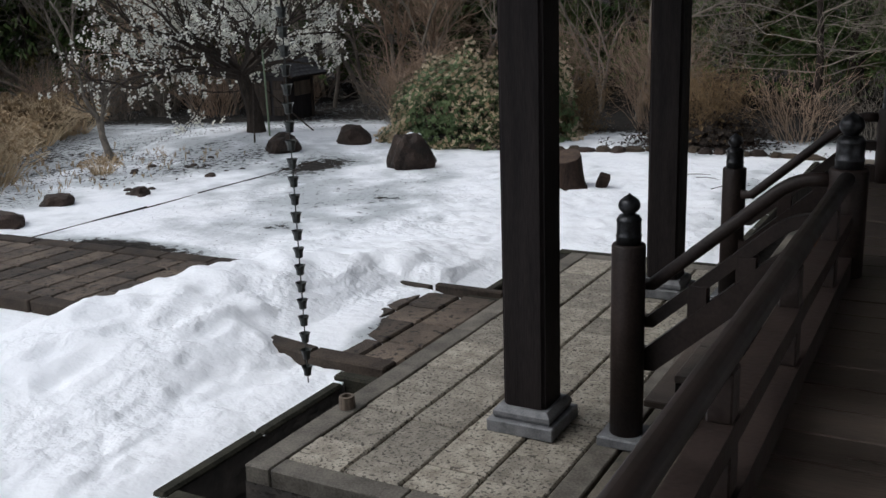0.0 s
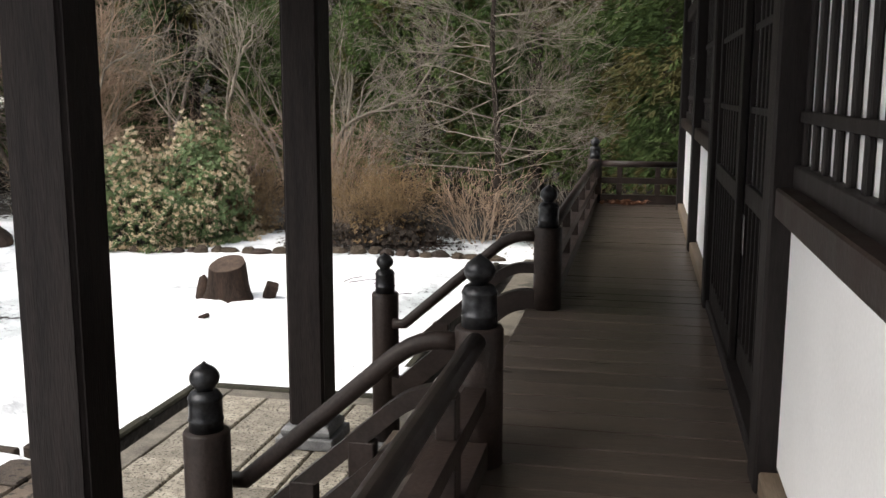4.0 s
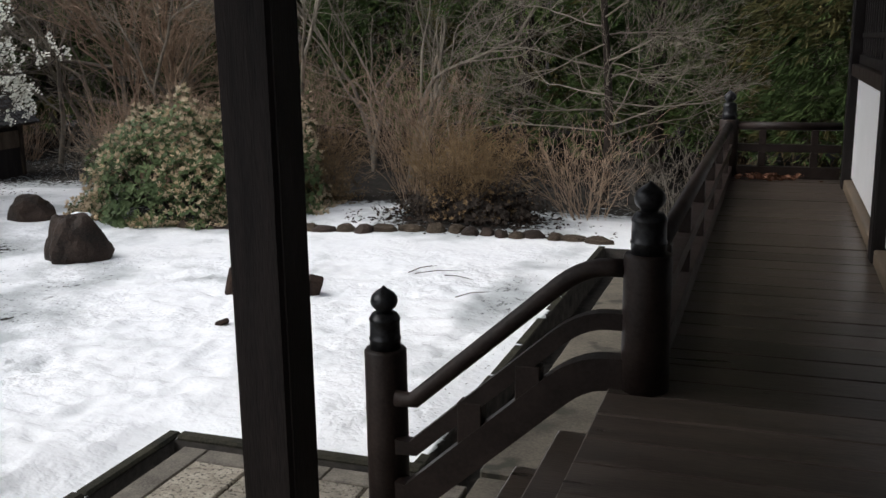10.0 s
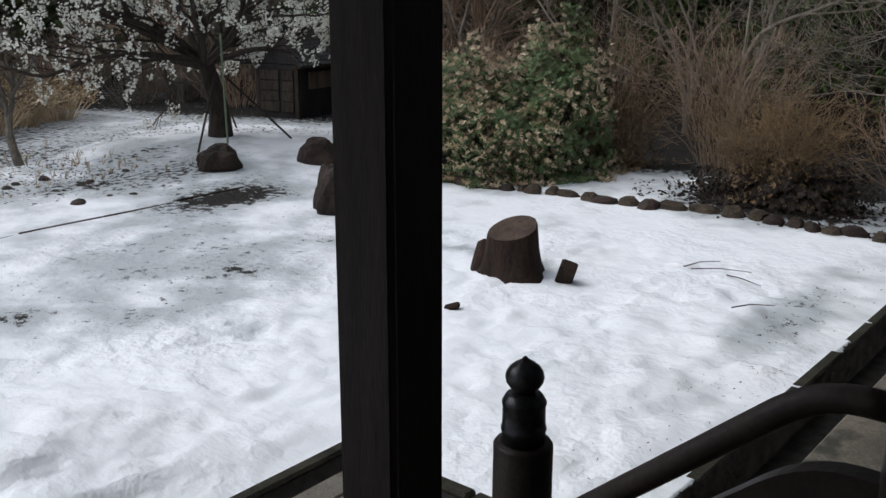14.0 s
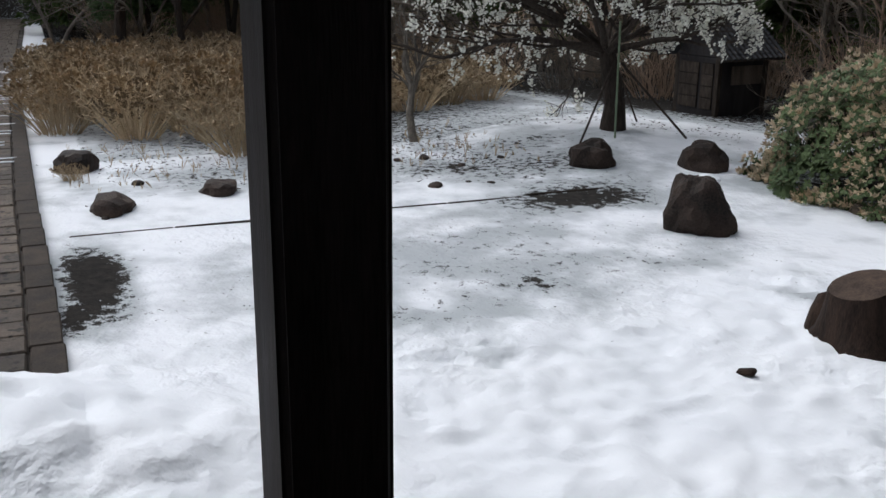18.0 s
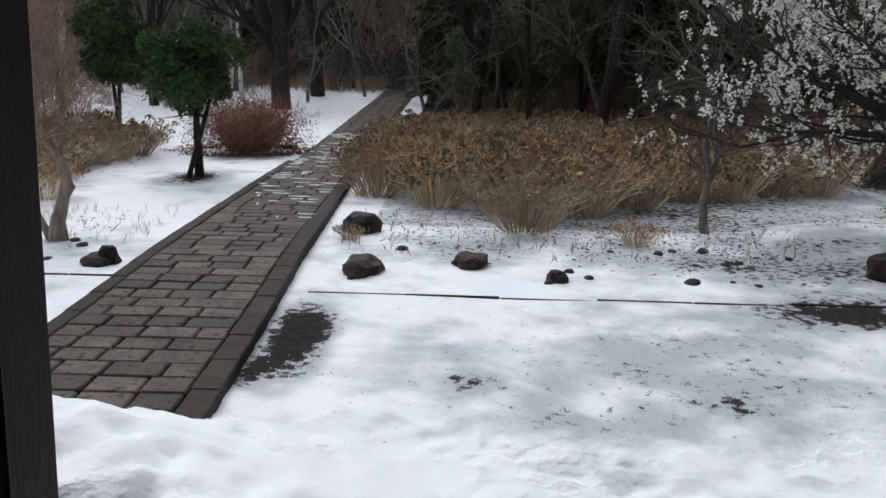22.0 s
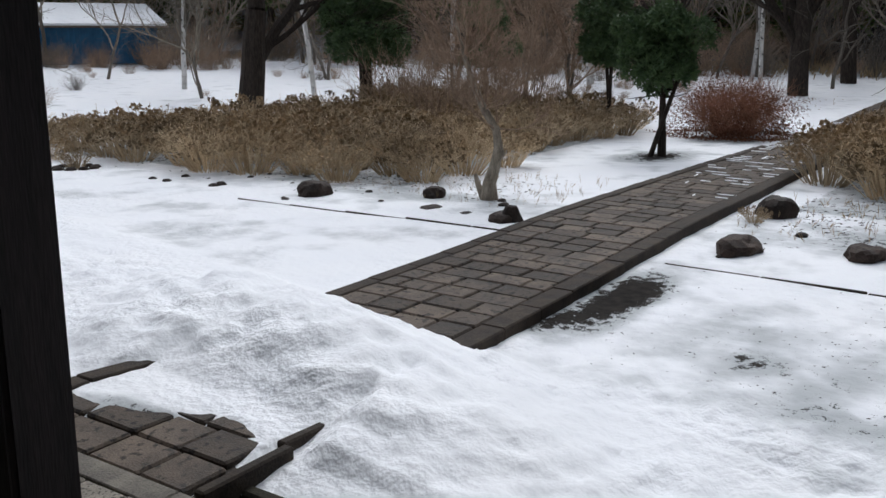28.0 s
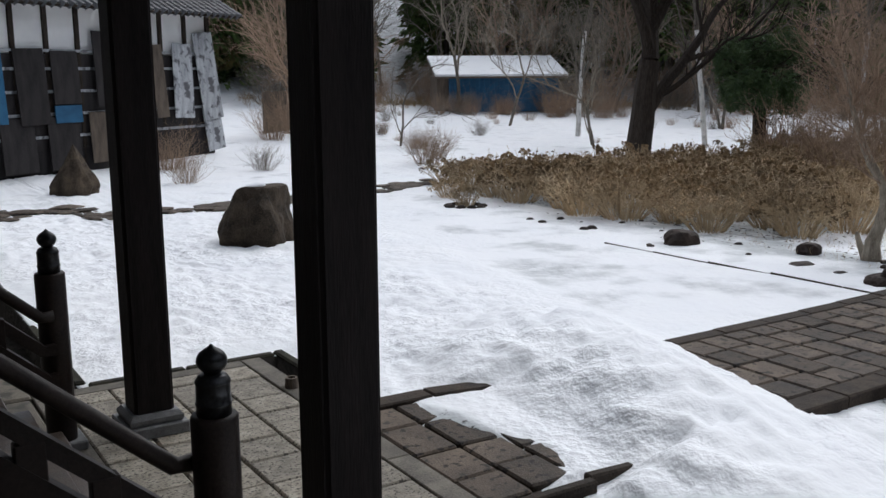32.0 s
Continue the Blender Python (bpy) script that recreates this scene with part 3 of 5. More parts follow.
apron = thing("apron", "concrete apron strip under the veranda edge", "concrete strip", kind="structure")
part("strip", Geo().box((-0.45, 8.1, -0.41), (1.5, 7.3, 0.44), 0.02), M_CONCRETE, apron)
part("strip", Geo().box((-0.45, -7.3, -0.41), (1.5, 11.8, 0.44), 0.02), M_CONCRETE, apron)
part("strip", Geo().box((0.0, 1.5, -0.43), (2.38, 5.8, 0.44), 0.02), M_CONCRETE, apron)

path = thing("garden_path", "long wet dark stone-paved path edged with kerbs", "stone path", kind="structure")
XS = (-3.27, -62.0)


for side, wide in ((-1, 0.20), (1, 0.26)):
    x, k = XS[0], 0
    while x > -26:
        L = 0.8
        if -6.3 < x - L / 2 < -5.2:
            x -= L
            continue
        cy = path_y(x - L / 2) + side * ((1.08 if side < 0 else 1.11 + 0.10 * max(0, x + 4.9)) - wide / 2)
        near = x > -5.0
        part("kerb_stone", Geo().box((x - L / 2, cy, path_z(x) - 0.118 + (0.035 if near else 0) + rng.uniform(-0.006, 0.006)), (L - 0.012, 0.085 if near and side > 0 else wide, 0.24), 0.014), M_KERBDARK, path)
        x -= L
r = random.Random(5)
x, far = XS[0], Geo()
n_slab = 0
while x > XS[1]:
    L = 0.39 if x > -24 else 0.7
    cy = path_y(x - L / 2)
    y, y1 = cy - 0.88, cy + 0.84 + 0.10 * max(0, x + 4.9)
    first = True
    while y < y1 - 1e-6:
        w = r.uniform(0.40, 0.56) * (r.uniform(0.5, 1) if first else 1)
        first = False
        if y1 - (y + w) < 0.24:
            w = y1 - y
        spec = ((x - L / 2, y + w / 2, path_z(x - L / 2) - 0.04 + r.uniform(-0.006, 0.005)), (L - 0.016 - r.uniform(0, 0.012), w - 0.016 - r.uniform(0, 0.014), 0.08), 0.016, Euler((r.uniform(-0.012, 0.012), r.uniform(-0.012, 0.012) + (path_z(x - L) - path_z(x)) / L, r.uniform(-0.02, 0.02))).to_matrix())
        if x > -17:
            part("paver", Geo().box(*spec), M_PAVERWET, path)
        else:
            far.box(*spec)
        y += w
    x -= L
part("far_pavers", far, M_PAVERWET, path, kind="stuff")
# thin snow left in the joints
r = random.Random(66)
for i in range(100):
    x = -15.5 - 20 * r.random() ** 0.8
    x = XS[0] - 0.39 * round((XS[0] - x) / 0.39)
    y = path_y(x) + r.uniform(-0.85, 0.85)
    L = r.uniform(0.12, 0.5)
    g = Geo()
    n = 7
    g.v = [Vector((r.uniform(0.006, 0.030) * (1 if side else -1) * math.sin(math.pi * (k + 0.4) / n), L * (k / (n - 1) - 0.5), 0.004)) for side in (0, 1) for k in range(n)]
    g.v += [Vector((0, L * (k / (n - 1) - 0.5), 0.022)) for k in range(n)]
    g.f = [(k, 2 * n + k, 2 * n + k + 1, k + 1) for k in range(n - 1)] + [(2 * n + k, n + k, n + k + 1, 2 * n + k + 1) for k in range(n - 1)]
    ob = part("snow_remnant", g, M_SNOW, path, "thin strip of snow in a joint", True)
    ob.location = (x, y, path_z(x) - 0.002)
    ob.rotation_euler = (0, 0, r.gauss(0, 0.06) if r.random() < 0.93 else 1.57)
bed = Geo()
x = XS[0]
while x > XS[1]:
    bed.box((x - 1, path_y(x - 1), path_z(x - 1) - 0.17), (2.02, 2.0, 0.24), 0.01)
    x -= 2
part("bedding", bed, M_DIRT, path)

for ob in path.children:
    lay(ob)

# kerb line of the yard, both sides of the path
yard_edge = thing("yard_edge", "low concrete edging half sunk in snow", "edging", kind="structure")
for y0, y1 in ((2.55, 8.6), (-5.4, -0.6)):
    y = y0
    while y < y1:
        part("edging", Geo().box((-11.22 - (0.55 if y < -0.3 else 0), y + 0.6, ground_height(-11.22 - (0.55 if y < -0.3 else 0), y + 0.6) - 0.034 + rng.uniform(-0.008, 0.006)), (0.04, 1.19, 0.10), 0.012), M_KERBDARK, yard_edge)
        y += 1.2
for ob in yard_edge.children:
    lay(ob)

# ---- veranda ----
veranda = thing("veranda", "weathered plank veranda raised above the ground", "veranda", kind="structure")
y, i = -13.0, 0
while y < END + 0.2:
    w = rng.uniform(0.225, 0.255)
    m = Euler((rng.uniform(-0.004, 0.004), 0, rng.uniform(-0.002, 0.002))).to_matrix()
    part("floor_board", Geo().box((0.51, y + w / 2, DECK - 0.02 + rng.uniform(-0.003, 0.003)), (1.32, w - 0.007, 0.04), 0.005, m), M_DECK, veranda)
    y += w
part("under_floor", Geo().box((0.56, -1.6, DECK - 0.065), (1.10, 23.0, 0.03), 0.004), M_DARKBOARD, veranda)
part("edge_beam", Geo().box((-0.06, -1.6, DECK - 0.14), (0.14, 23.0, 0.2), 0.01), M_POST, veranda)
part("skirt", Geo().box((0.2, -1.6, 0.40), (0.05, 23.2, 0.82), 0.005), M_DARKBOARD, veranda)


def newel(name, label, at, height, tall_from):
    """A round post with a metal sleeve and an onion-shaped finial. height: of the tip above the foot."""
    t = thing(name, label, "newel post", at, group="newel posts")
    h = height
    part("shaft", Geo().lathe([(0.106, 0), (0.104, h - 0.325), (0.096, h - 0.313)], n=24), M_RAIL, t, smooth=True)
    sleeve = part("sleeve", Geo().lathe([(0.076, h - 0.33), (0.076, h - 0.27), (0.079, h - 0.266), (0.079, h - 0.258), (0.075, h - 0.254), (0.074, h - 0.175), (0.077, h - 0.171), (0.077, h - 0.163), (0.072, h - 0.155), (0.062, h - 0.138), (0.046, h - 0.13)], n=24), M_CAP, t, "dark metal sleeve", True)
    part("finial", Geo().lathe([(0.036, h - 0.136), (0.038, h - 0.122), (0.052, h - 0.110), (0.063, h - 0.094), (0.067, h - 0.076), (0.064, h - 0.058), (0.053, h - 0.040), (0.036, h - 0.026), (0.020, h - 0.016), (0.011, h - 0.010), (0.007, h - 0.004), (0.001, h)], n=24), M_CAP, sleeve, "onion-shaped dark metal finial", True)
    if tall_from:
        part("foot_block", Geo().box((0, 0, 0.03), (0.30, 0.30, 0.07), 0.01), M_PLINTH, t, "grey stone footing")
    return t


for y in (NEAR, FAR):
    newel("newel_post", "dark wooden newel post with onion finial on the veranda", (0, y, 0.86), 1.06, 0)
    newel("newel_post", "dark wooden newel post at the stair foot", (-1.26, 3.11, PLAT) if y else (-1.20, -0.14, PLAT), 1.56 if y else 1.62, 1)
newel("newel_post", "weathered corner newel post of the veranda rail", (0, END, 0.86), 1.08, 0)


def veranda_rail(name, p, q, count, label):
    """Base beam, middle rail, round top rail and short struts between two posts."""
    t = thing(name, label, "railing", (0, 0, 0), group="veranda railings")
    p, q = Vector(p), Vector(q)
    d = (q - p).normalized()
    a, b = p + d * 0.09, q - d * 0.09
    up = Vector((0, 0, 1))
    part("base_beam", Geo().tube([a + up * 0.065, b + up * 0.065], (0.055, 0.06), square=True), M_RAIL, t)
    part("middle_rail", Geo().tube([a + up * 0.325, b + up * 0.325], (0.045, 0.04), square=True), M_RAIL, t)
    part("top_rail", Geo().tube([a + up * 0.56, b + up * 0.56], 0.044, n=14), M_RAIL, t, smooth=True)
    for i in range(count):
        c = a.lerp(b, (i + 0.5) / count)
        part("strut", Geo().box(c + up * 0.205, (0.08, 0.11, 0.16), 0.006), M_RAIL, t)
        part("strut", Geo().box(c + up * 0.442, (0.075, 0.10, 0.16), 0.006), M_RAIL, t)
    return t


veranda_rail("veranda_railing", (0, FAR, DECK), (0, END, DECK), 6, "dark wooden veranda railing with round top rail")
veranda_rail("veranda_railing", (0, END, DECK), (1.24, END, DECK), 2, "dark wooden railing across the veranda end")
veranda_rail("veranda_railing", (0, NEAR, DECK), (0, -13.0, DECK), 11, "dark wooden veranda railing with round top rail")


def stair_rail(y, label):
    """Rails that leave the upper newel level, bend and run down to the lower one."""
    t = thing("stair_railing", label, "stair railing", (0, 0, 0), group="stair railings")

    def line(top, low, bend):
        pts = [(-0.08, y, top), (-0.16, y, top)]
        x0, x1 = -0.16 - bend, -1.09
        for k in range(1, 6):
            u = k / 5
            slope = (low - top) / (x1 + 0.16)
            x = -0.16 - bend * 1.4 * u
            pts.append((x, y, top + slope * (x + 0.16) * u * 0.5 * 1.1))
        z0, xs = pts[-1][2], pts[-1][0]
        pts += [(xs + (x1 - xs) * k / 3, y, z0 + (low - z0) * k / 3) for k in (1, 2, 3)]
        pts.append((-1.18, y, low))
        return pts
    part("top_rail", Geo().tube(line(1.535, 0.82, 0.16), 0.041, n=14), M_RAIL, t, smooth=True)
    part("middle_rail", Geo().tube(line(1.30, 0.58, 0.16), (0.036, 0.038), square=True), M_RAIL, t)
    part("stringer", Geo().tube(line(1.06, 0.33, 0.16), (0.05, 0.075), square=True), M_RAIL, t)
    for x, z in ((-0.52, 0.98), (-0.80, 0.77)):
        part("strut", Geo().box((x, y, z - 0.05), (0.12, 0.08, 0.26), 0.006), M_RAIL, t)
    return t


stair_rail(NEAR, "dark wooden stair rail bending down to the platform")
stair_rail(FAR, "dark wooden stair rail bending down to the platform")

stairs = thing("stairs", "dark wooden stairs from veranda to platform", "stairs", kind="structure")
for i in range(5):
    z = DECK - 0.20 * (i + 1)
    part("tread", Geo().box((-0.235 - 0.20 * i, 1.51, z - 0.025), (0.25, 2.86, 0.05), 0.008), M_DECK, stairs)
    part("riser", Geo().box((-0.14 - 0.20 * i, 1.51, z + 0.075), (0.02, 2.86, 0.15), 0.003), M_POST, stairs)

# ---- porch posts ----
for x, y in ((-1.845, -0.150), (-1.866, 3.100)):
    t = thing("porch_post", "massive square dark timber porch post on granite plinth", "porch post", (x, y, PLAT), group="porch posts")
    slab = part("plinth_slab", Geo().box((0, 0, 0.045), (0.47, 0.47, 0.09), 0.008), M_PLINTH, t, "grey granite slab")
    block = part("plinth_block", Geo().lathe([(0.27, 0.092), (0.285, 0.115), (0.285, 0.14), (0.245, 0.175)], n=4), M_PLINTH, slab, "moulded granite block")
    block.rotation_euler = (0, 0, math.pi / 4)
    g = Geo()
    s, c = 0.149, 0.024
    ring = [(s, s - c), (s - c * 0.35, s - c), (s - c, s - c * 0.35), (s - c, s), (-s + c, s), (-s + c, s - c * 0.35), (-s + c * 0.35, s - c), (-s, s - c), (-s, -s + c), (-s + c * 0.35, -s + c), (-s + c, -s + c * 0.35), (-s + c, -s), (s - c, -s), (s - c, -s + c * 0.35), (s - c * 0.35, -s + c), (s, -s + c)]
    k = len(ring)
    g.add([(a, b, 0.172) for a, b in ring] + [(a, b, 4.15) for a, b in ring], [(i, (i + 1) % k, k + (i + 1) % k, k + i) for i in range(k)] + [tuple(range(k - 1, -1, -1)), tuple(range(k, 2 * k))])
    part("shaft", g, M_POST, t)

# ---- temple hall ----
hall = thing("hall_wall", "temple hall side of dark timber frame and white plaster", "temple wall", kind="structure")
W2 = 1.215
PILLARS = (-12.42, -9.32, -6.22, -3.12, 0.0, 3.36, 5.93, 9.30)
for k, (a, b) in enumerate(zip(PILLARS, PILLARS[1:])):
    y0, y1 = a + 0.11, b - 0.11
    mid, L = (y0 + y1) / 2, y1 - y0
    part("lintel", Geo().box((W2 + 0.03, mid, 3.55), (0.14, L, 0.16), 0.008), M_LATTICE, hall)
    if k == 4:
        continue
    part("plaster_panel", Geo().box((W2 + 0.06, mid, 1.62), (0.12, L, 1.00), 0.003), M_PLASTER, hall, "white plaster panel with faint stains")
    part("window_ledge", Geo().box((W2 + 0.01, mid, 2.175), (0.15, L, 0.115), 0.008), M_RAIL, hall)
    part("foot_beam", Geo().box((W2 - 0.017, mid, 1.05), (0.10, L, 0.10), 0.008), M_SILL, hall)
    part("paper_screen", Geo().box((W2 + 0.053, mid, 2.84), (0.02, L - 0.02, 1.28), 0.002), M_PAPER, hall, "white paper screen behind the bars")
    lat = thing("window_lattice", "dark wooden window lattice of upright bars", "lattice window", (W2 + 0.03, 0, 0), group="lattice windows")
    part("lower_rail", Geo().box((-0.005, mid, 2.275), (0.06, L, 0.085), 0.005), M_LATTICE, lat)
    n = 14
    for i in range(n + 1):
        part("bar", Geo().box((0, y0 + 0.03 + (L - 0.06) * i / n, 2.86), (0.020, 0.052, 1.20), 0.004), M_LATTICE, lat)
    for z in (2.50, 3.0):
        part("cross_bar", Geo().box((-0.017, mid, z), (0.014, L - 0.02, 0.045), 0.004), M_LATTICE, lat)
part("upper_wall", Geo().box((W2 + 0.10, -1.3, 4.25), (0.2, 21.9, 1.22), 0.005), M_PLASTER, hall)
for y in PILLARS:
    part("pillar", Geo().box((1.23, y, 2.86), (0.20, 0.22, 3.72), 0.012), M_LATTICE, hall)
part("threshold", Geo().box((1.235, 1.68, 1.035), (0.17, 3.13, 0.07), 0.008), M_LATTICE, hall)
part("dark_lining", Geo().box((W2 + 0.24, -1.3, 2.9), (0.02, 21.7, 3.9), 0.002), M_DARKBOARD, hall)
part("far_side", Geo().box((6.2, 9.32, 2.5), (9.75, 0.18, 4.7), 0.01), M_DARKBOARD, hall)

for k, (y0, y1) in enumerate(((0.115, 1.70), (1.62, 3.245))):
    t = thing("lattice_door", "dark sliding door with upright bars over ribbed lower panel", "sliding door", (1.195 + (0.0 if k else 0.045), 0, 0), group="sliding doors")
    mid, L = (y0 + y1) / 2, y1 - y0 - 0.2
    for y in (y0 + 0.05, y1 - 0.05):
        part("stile", Geo().box((0, y, 2.265), (0.04, 0.10, 2.40), 0.004), M_LATTICE, t)
    for z, h in ((1.14, 0.15), (2.03, 0.11), (3.42, 0.09)):
        part("rail", Geo().box((0, mid, z), (0.038, L, h), 0.004), M_LATTICE, t)
    board = part("board", Geo().box((0.012, mid, 1.595), (0.012, L, 0.76), 0.002), M_LATTICE, t)
    # the far door's backing is coloured near-black to stand for shade
    part("paper", Geo().box((0.014, mid, 2.73), (0.008, L, 1.28), 0.001), M_PANESHADE if k else M_PAPERGREY, t, "pane coloured dark to look unlit" if k else "grey paper backing")
    n = 8
    for i in range(1, n):
        y = y0 + 0.1 + L * i / n
        part("batten", Geo().box((-0.006, y, 1.595), (0.024, 0.028, 0.76), 0.003), M_LATTICE, board)
        part("bar", Geo().box((0.004, y, 2.73), (0.017, 0.062, 1.28), 0.003), M_LATTICE, t)
    for z in (2.49, 2.93):
        part("cross_bar", Geo().box((-0.007, mid, z), (0.012, L, 0.036), 0.003), M_LATTICE, t)
    if k == 0:
        for y in (1.58, 1.64):
            part("paper_slip", Geo().box((-0.022, y, 1.80), (0.002, 0.018, 0.22), 0.0005), M_PAPER, board, "narrow white paper slip")

# ---- unseen roofs over veranda and porch ----
# out of view; added so that posts, stairs and wall lie in shade
roof = thing("eaves", "broad dark timber eaves, unseen, added to shade veranda and porch", "eaves", kind="structure")
part("ceiling_boards", Geo().tube([(3.5, -1.5, 5.25), (-1.15, -1.5, 4.28)], (11.6, 0.03), square=True, up=(0, 0, 1)), M_OLDWOOD, roof)
part("porch_roof", Geo().tube([(-0.9, 1.48, 4.62), (-3.45, 1.48, 4.02)], (3.0, 0.03), square=True), M_OLDWOOD, roof)
part("porch_beam", Geo().box((-1.88, 1.48, 4.10), (0.22, 4.4, 0.30), 0.02), M_POST, roof)
y = -12.8
while y < 9.9:
    part("rafter", Geo().tube([(1.2, y, 4.70), (-1.1, y, 4.22)], (0.04, 0.05), square=True), M_POST, roof)
    y += 0.6

# small wooden box with a pale slotted lid on the top stair tread
tb = thing("slotted_box", "narrow reddish wooden box with pale slotted lid", "wooden box", (-0.20, 0.24, 0.817))
part("body", Geo().box((0, 0, 0.215), (0.085, 0.15, 0.43), 0.005), M_REDWOOD, tb)
for y in (-0.075, 0.075):
    part("lid_rail", Geo().box((0, y, 0.442), (0.105, 0.02, 0.024), 0.003), M_PAPER, tb, "pale lid rail")
for x in (-0.045, 0.045):
    part("lid_rail", Geo().box((x, 0, 0.442), (0.018, 0.128, 0.022), 0.003), M_PAPER, tb, "pale lid rail")
for y in (-0.04, 0.0, 0.04):
    part("lid_slat", Geo().box((0, y, 0.440), (0.070, 0.014, 0.018), 0.003), M_PAPER, tb, "pale lid slat")


# ---- rocks, stump and small things ----
def lump(seed, sx, sy, sz, n=3, rough=0.35, flat=0.0, sharp=1.0, taper=0.0):
    """A stone: a ball cut into facets by noise, flat underneath."""
    bm = bmesh.new()
    bmesh.ops.create_icosphere(bm, subdivisions=n, radius=1.0)
    g = Geo()
    off = Vector((seed * 3.7, seed * 1.3, seed * 0.7))
    for v in bm.verts:
        d = v.co.normalized()
        k = 1 + rough * noise.noise(d * 1.1 * sharp + off) + rough * 0.45 * noise.noise(d * 2.7 * sharp + off) + rough * 0.18 * noise.noise(d * 7 + off)
        p = d * k
        if flat:
            p.z = min(p.z, 1 - flat)
        k = 1 - taper * max(0, p.z)
        p.x, p.y = p.x * k, p.y * k
        g.v.append(Vector((p.x * sx, p.y * sy, max(p.z, -0.35) * sz + sz * 0.25)))
    bm.verts.index_update()
    g.f = [tuple(v.index for v in f.verts) for f in bm.faces]
    bm.free()
    return g


def rock(seed, x, y, sx, sy, sz, label, m=M_ROCK, rz=0, snow=False, group="garden rocks", sharp=1.0, n=3, sink=0.04, taper=0.0, flat=0.12):
    z = ground_height(x, y) - sink
    ob = solid("garden_rock", lump(seed, sx, sy, sz, n, sharp=sharp, taper=taper, flat=flat), m, label, "rock", (x, y, z), rz, group)
    if snow:
        cap = part("snow_cap", lump(seed + 31, sx * 0.30, sy * 0.30, sz * 0.10, 2), M_SNOW, ob, "thin cap of snow", True)
        cap.location = (0.08, 0.06, sz * 1.08)
    return ob


rock(1, -8.95, 9.72, 0.46, 0.40, 0.60, "large dark wet garden rock capped with snow", snow=True, rz=20, n=4, taper=0.3, flat=0.05)
rock(2, -12.75, 10.55, 0.40, 0.36, 0.40, "dark boulder below the plum tree", rz=50)
rock(3, -11.9, 12.05, 0.42, 0.38, 0.40, "dark boulder beside the evergreen shrub", rz=10)
rock(4, -13.05, 4.65, 0.32, 0.24, 0.20, "low dark stone in thin snow")
rock(5, -12.25, 5.80, 0.18, 0.15, 0.17, "small dark stone in thin snow")
rock(6, -12.45, 3.15, 0.38, 0.28, 0.22, "flat dark mossy stone beside the path")
rock(7, -15.75, 2.85, 0.34, 0.32, 0.32, "dark round boulder at the flower bed")
rock(8, -12.62, -0.50, 0.32, 0.26, 0.15, "low dark stone beside the path")
rock(9, -12.58, -0.36, 0.14, 0.14, 0.26, "small dark stone leaning on another")
rock(10, -14.0, -2.72, 0.22, 0.2, 0.20, "dark stone in thin snow")
rock(11, -12.95, -2.10, 0.28, 0.16, 0.07, "flat dark stone sunk in snow")
rock(12, -12.95, -4.65, 0.34, 0.28, 0.26, "dark block of stone before dry shrubs")
rock(13, -6.55, -8.95, 0.70, 0.62, 0.92, "huge brown boulder topped with snow", M_ROCKB, snow=True, n=4, rz=30)
rock(14, -5.5, -18.4, 0.62, 0.5, 0.98, "pointed brown boulder near the storehouse", M_ROCKB, n=4, sharp=0.8, taper=0.75, flat=0)
rock(15, -12.85, -1.35, 0.13, 0.1, 0.06, "small flat stone in snow")
for i in range(9):
    a = i * 0.7
    rock(90 + i, -12.9 + 0.42 * math.cos(a), -11.4 + 0.36 * math.sin(a), 0.14, 0.11, 0.10, "dark stone of a ring round a small shrub", n=2, group="ring stones")
r = random.Random(8)
for i in range(34):
    x, y = r.uniform(-14.6, -12.0), r.choice((r.uniform(2.6, 9.5), r.uniform(-9.5, -1.0)))
    s = r.uniform(0.05, 0.13)
    rock(40 + i, x, y, s, s * 0.8, s * 0.6, "small dark stone half buried in snow", n=2, sink=0.02)

# stone row edging the shrub border
r = random.Random(12)
x = -8.6
while x < -1.7:
    s = r.uniform(0.11, 0.24)
    rock(60 + int(-x * 10), x, 12.02 + r.uniform(-0.06, 0.10), s, 0.12, r.uniform(0.10, 0.16), "weathered stone of the border row", M_ROCKB if r.random() < 0.55 else M_ROCK, n=2, group="border stones")
    x += s * 1.9


def stump():
    g = Geo()
    rows, n = [(0.0, 0.37), (0.06, 0.35), (0.13, 0.315), (0.25, 0.292), (0.38, 0.278), (0.50, 0.268), (0.53, 0.255)], 28
    for z, rad in rows:
        for i in range(n):
            a = 2 * math.pi * i / n
            k = 1 + (0.16 * (1 - z / 0.54) ** 2 + 0.03) * math.sin(3 * a + 1) + 0.05 * noise.noise((math.cos(a) * 2, math.sin(a) * 2, z * 2))
            g.v.append(Vector((rad * k * math.cos(a) + z * 0.06, rad * k * math.sin(a), z + 0.16 * math.cos(a + 2.0) * z)))
    for k in range(len(rows) - 1):
        for i in range(n):
            j = (i + 1) % n
            g.f.append((k * n + i, k * n + j, (k + 1) * n + j, (k + 1) * n + i))
    t = thing("tree_stump", "sawn tree stump with a side knob standing in snow", "tree stump", (-5.10, 8.47, GROUND - 0.01), 200)
    part("trunk", g, M_STUMP, t, "", True)
    top = Geo()
    top.v = [v + Vector((0, 0, 0.002)) for v in g.v[-n:]]
    top.f = [tuple(range(n))]
    part("cut_face", top, M_CUT, t, "flat weathered sawn face")
    k = part("knob", lump(5, 0.14, 0.17, 0.30, 2), M_STUMP, t, "", True)
    k.location = (0.37, -0.10, -0.03)


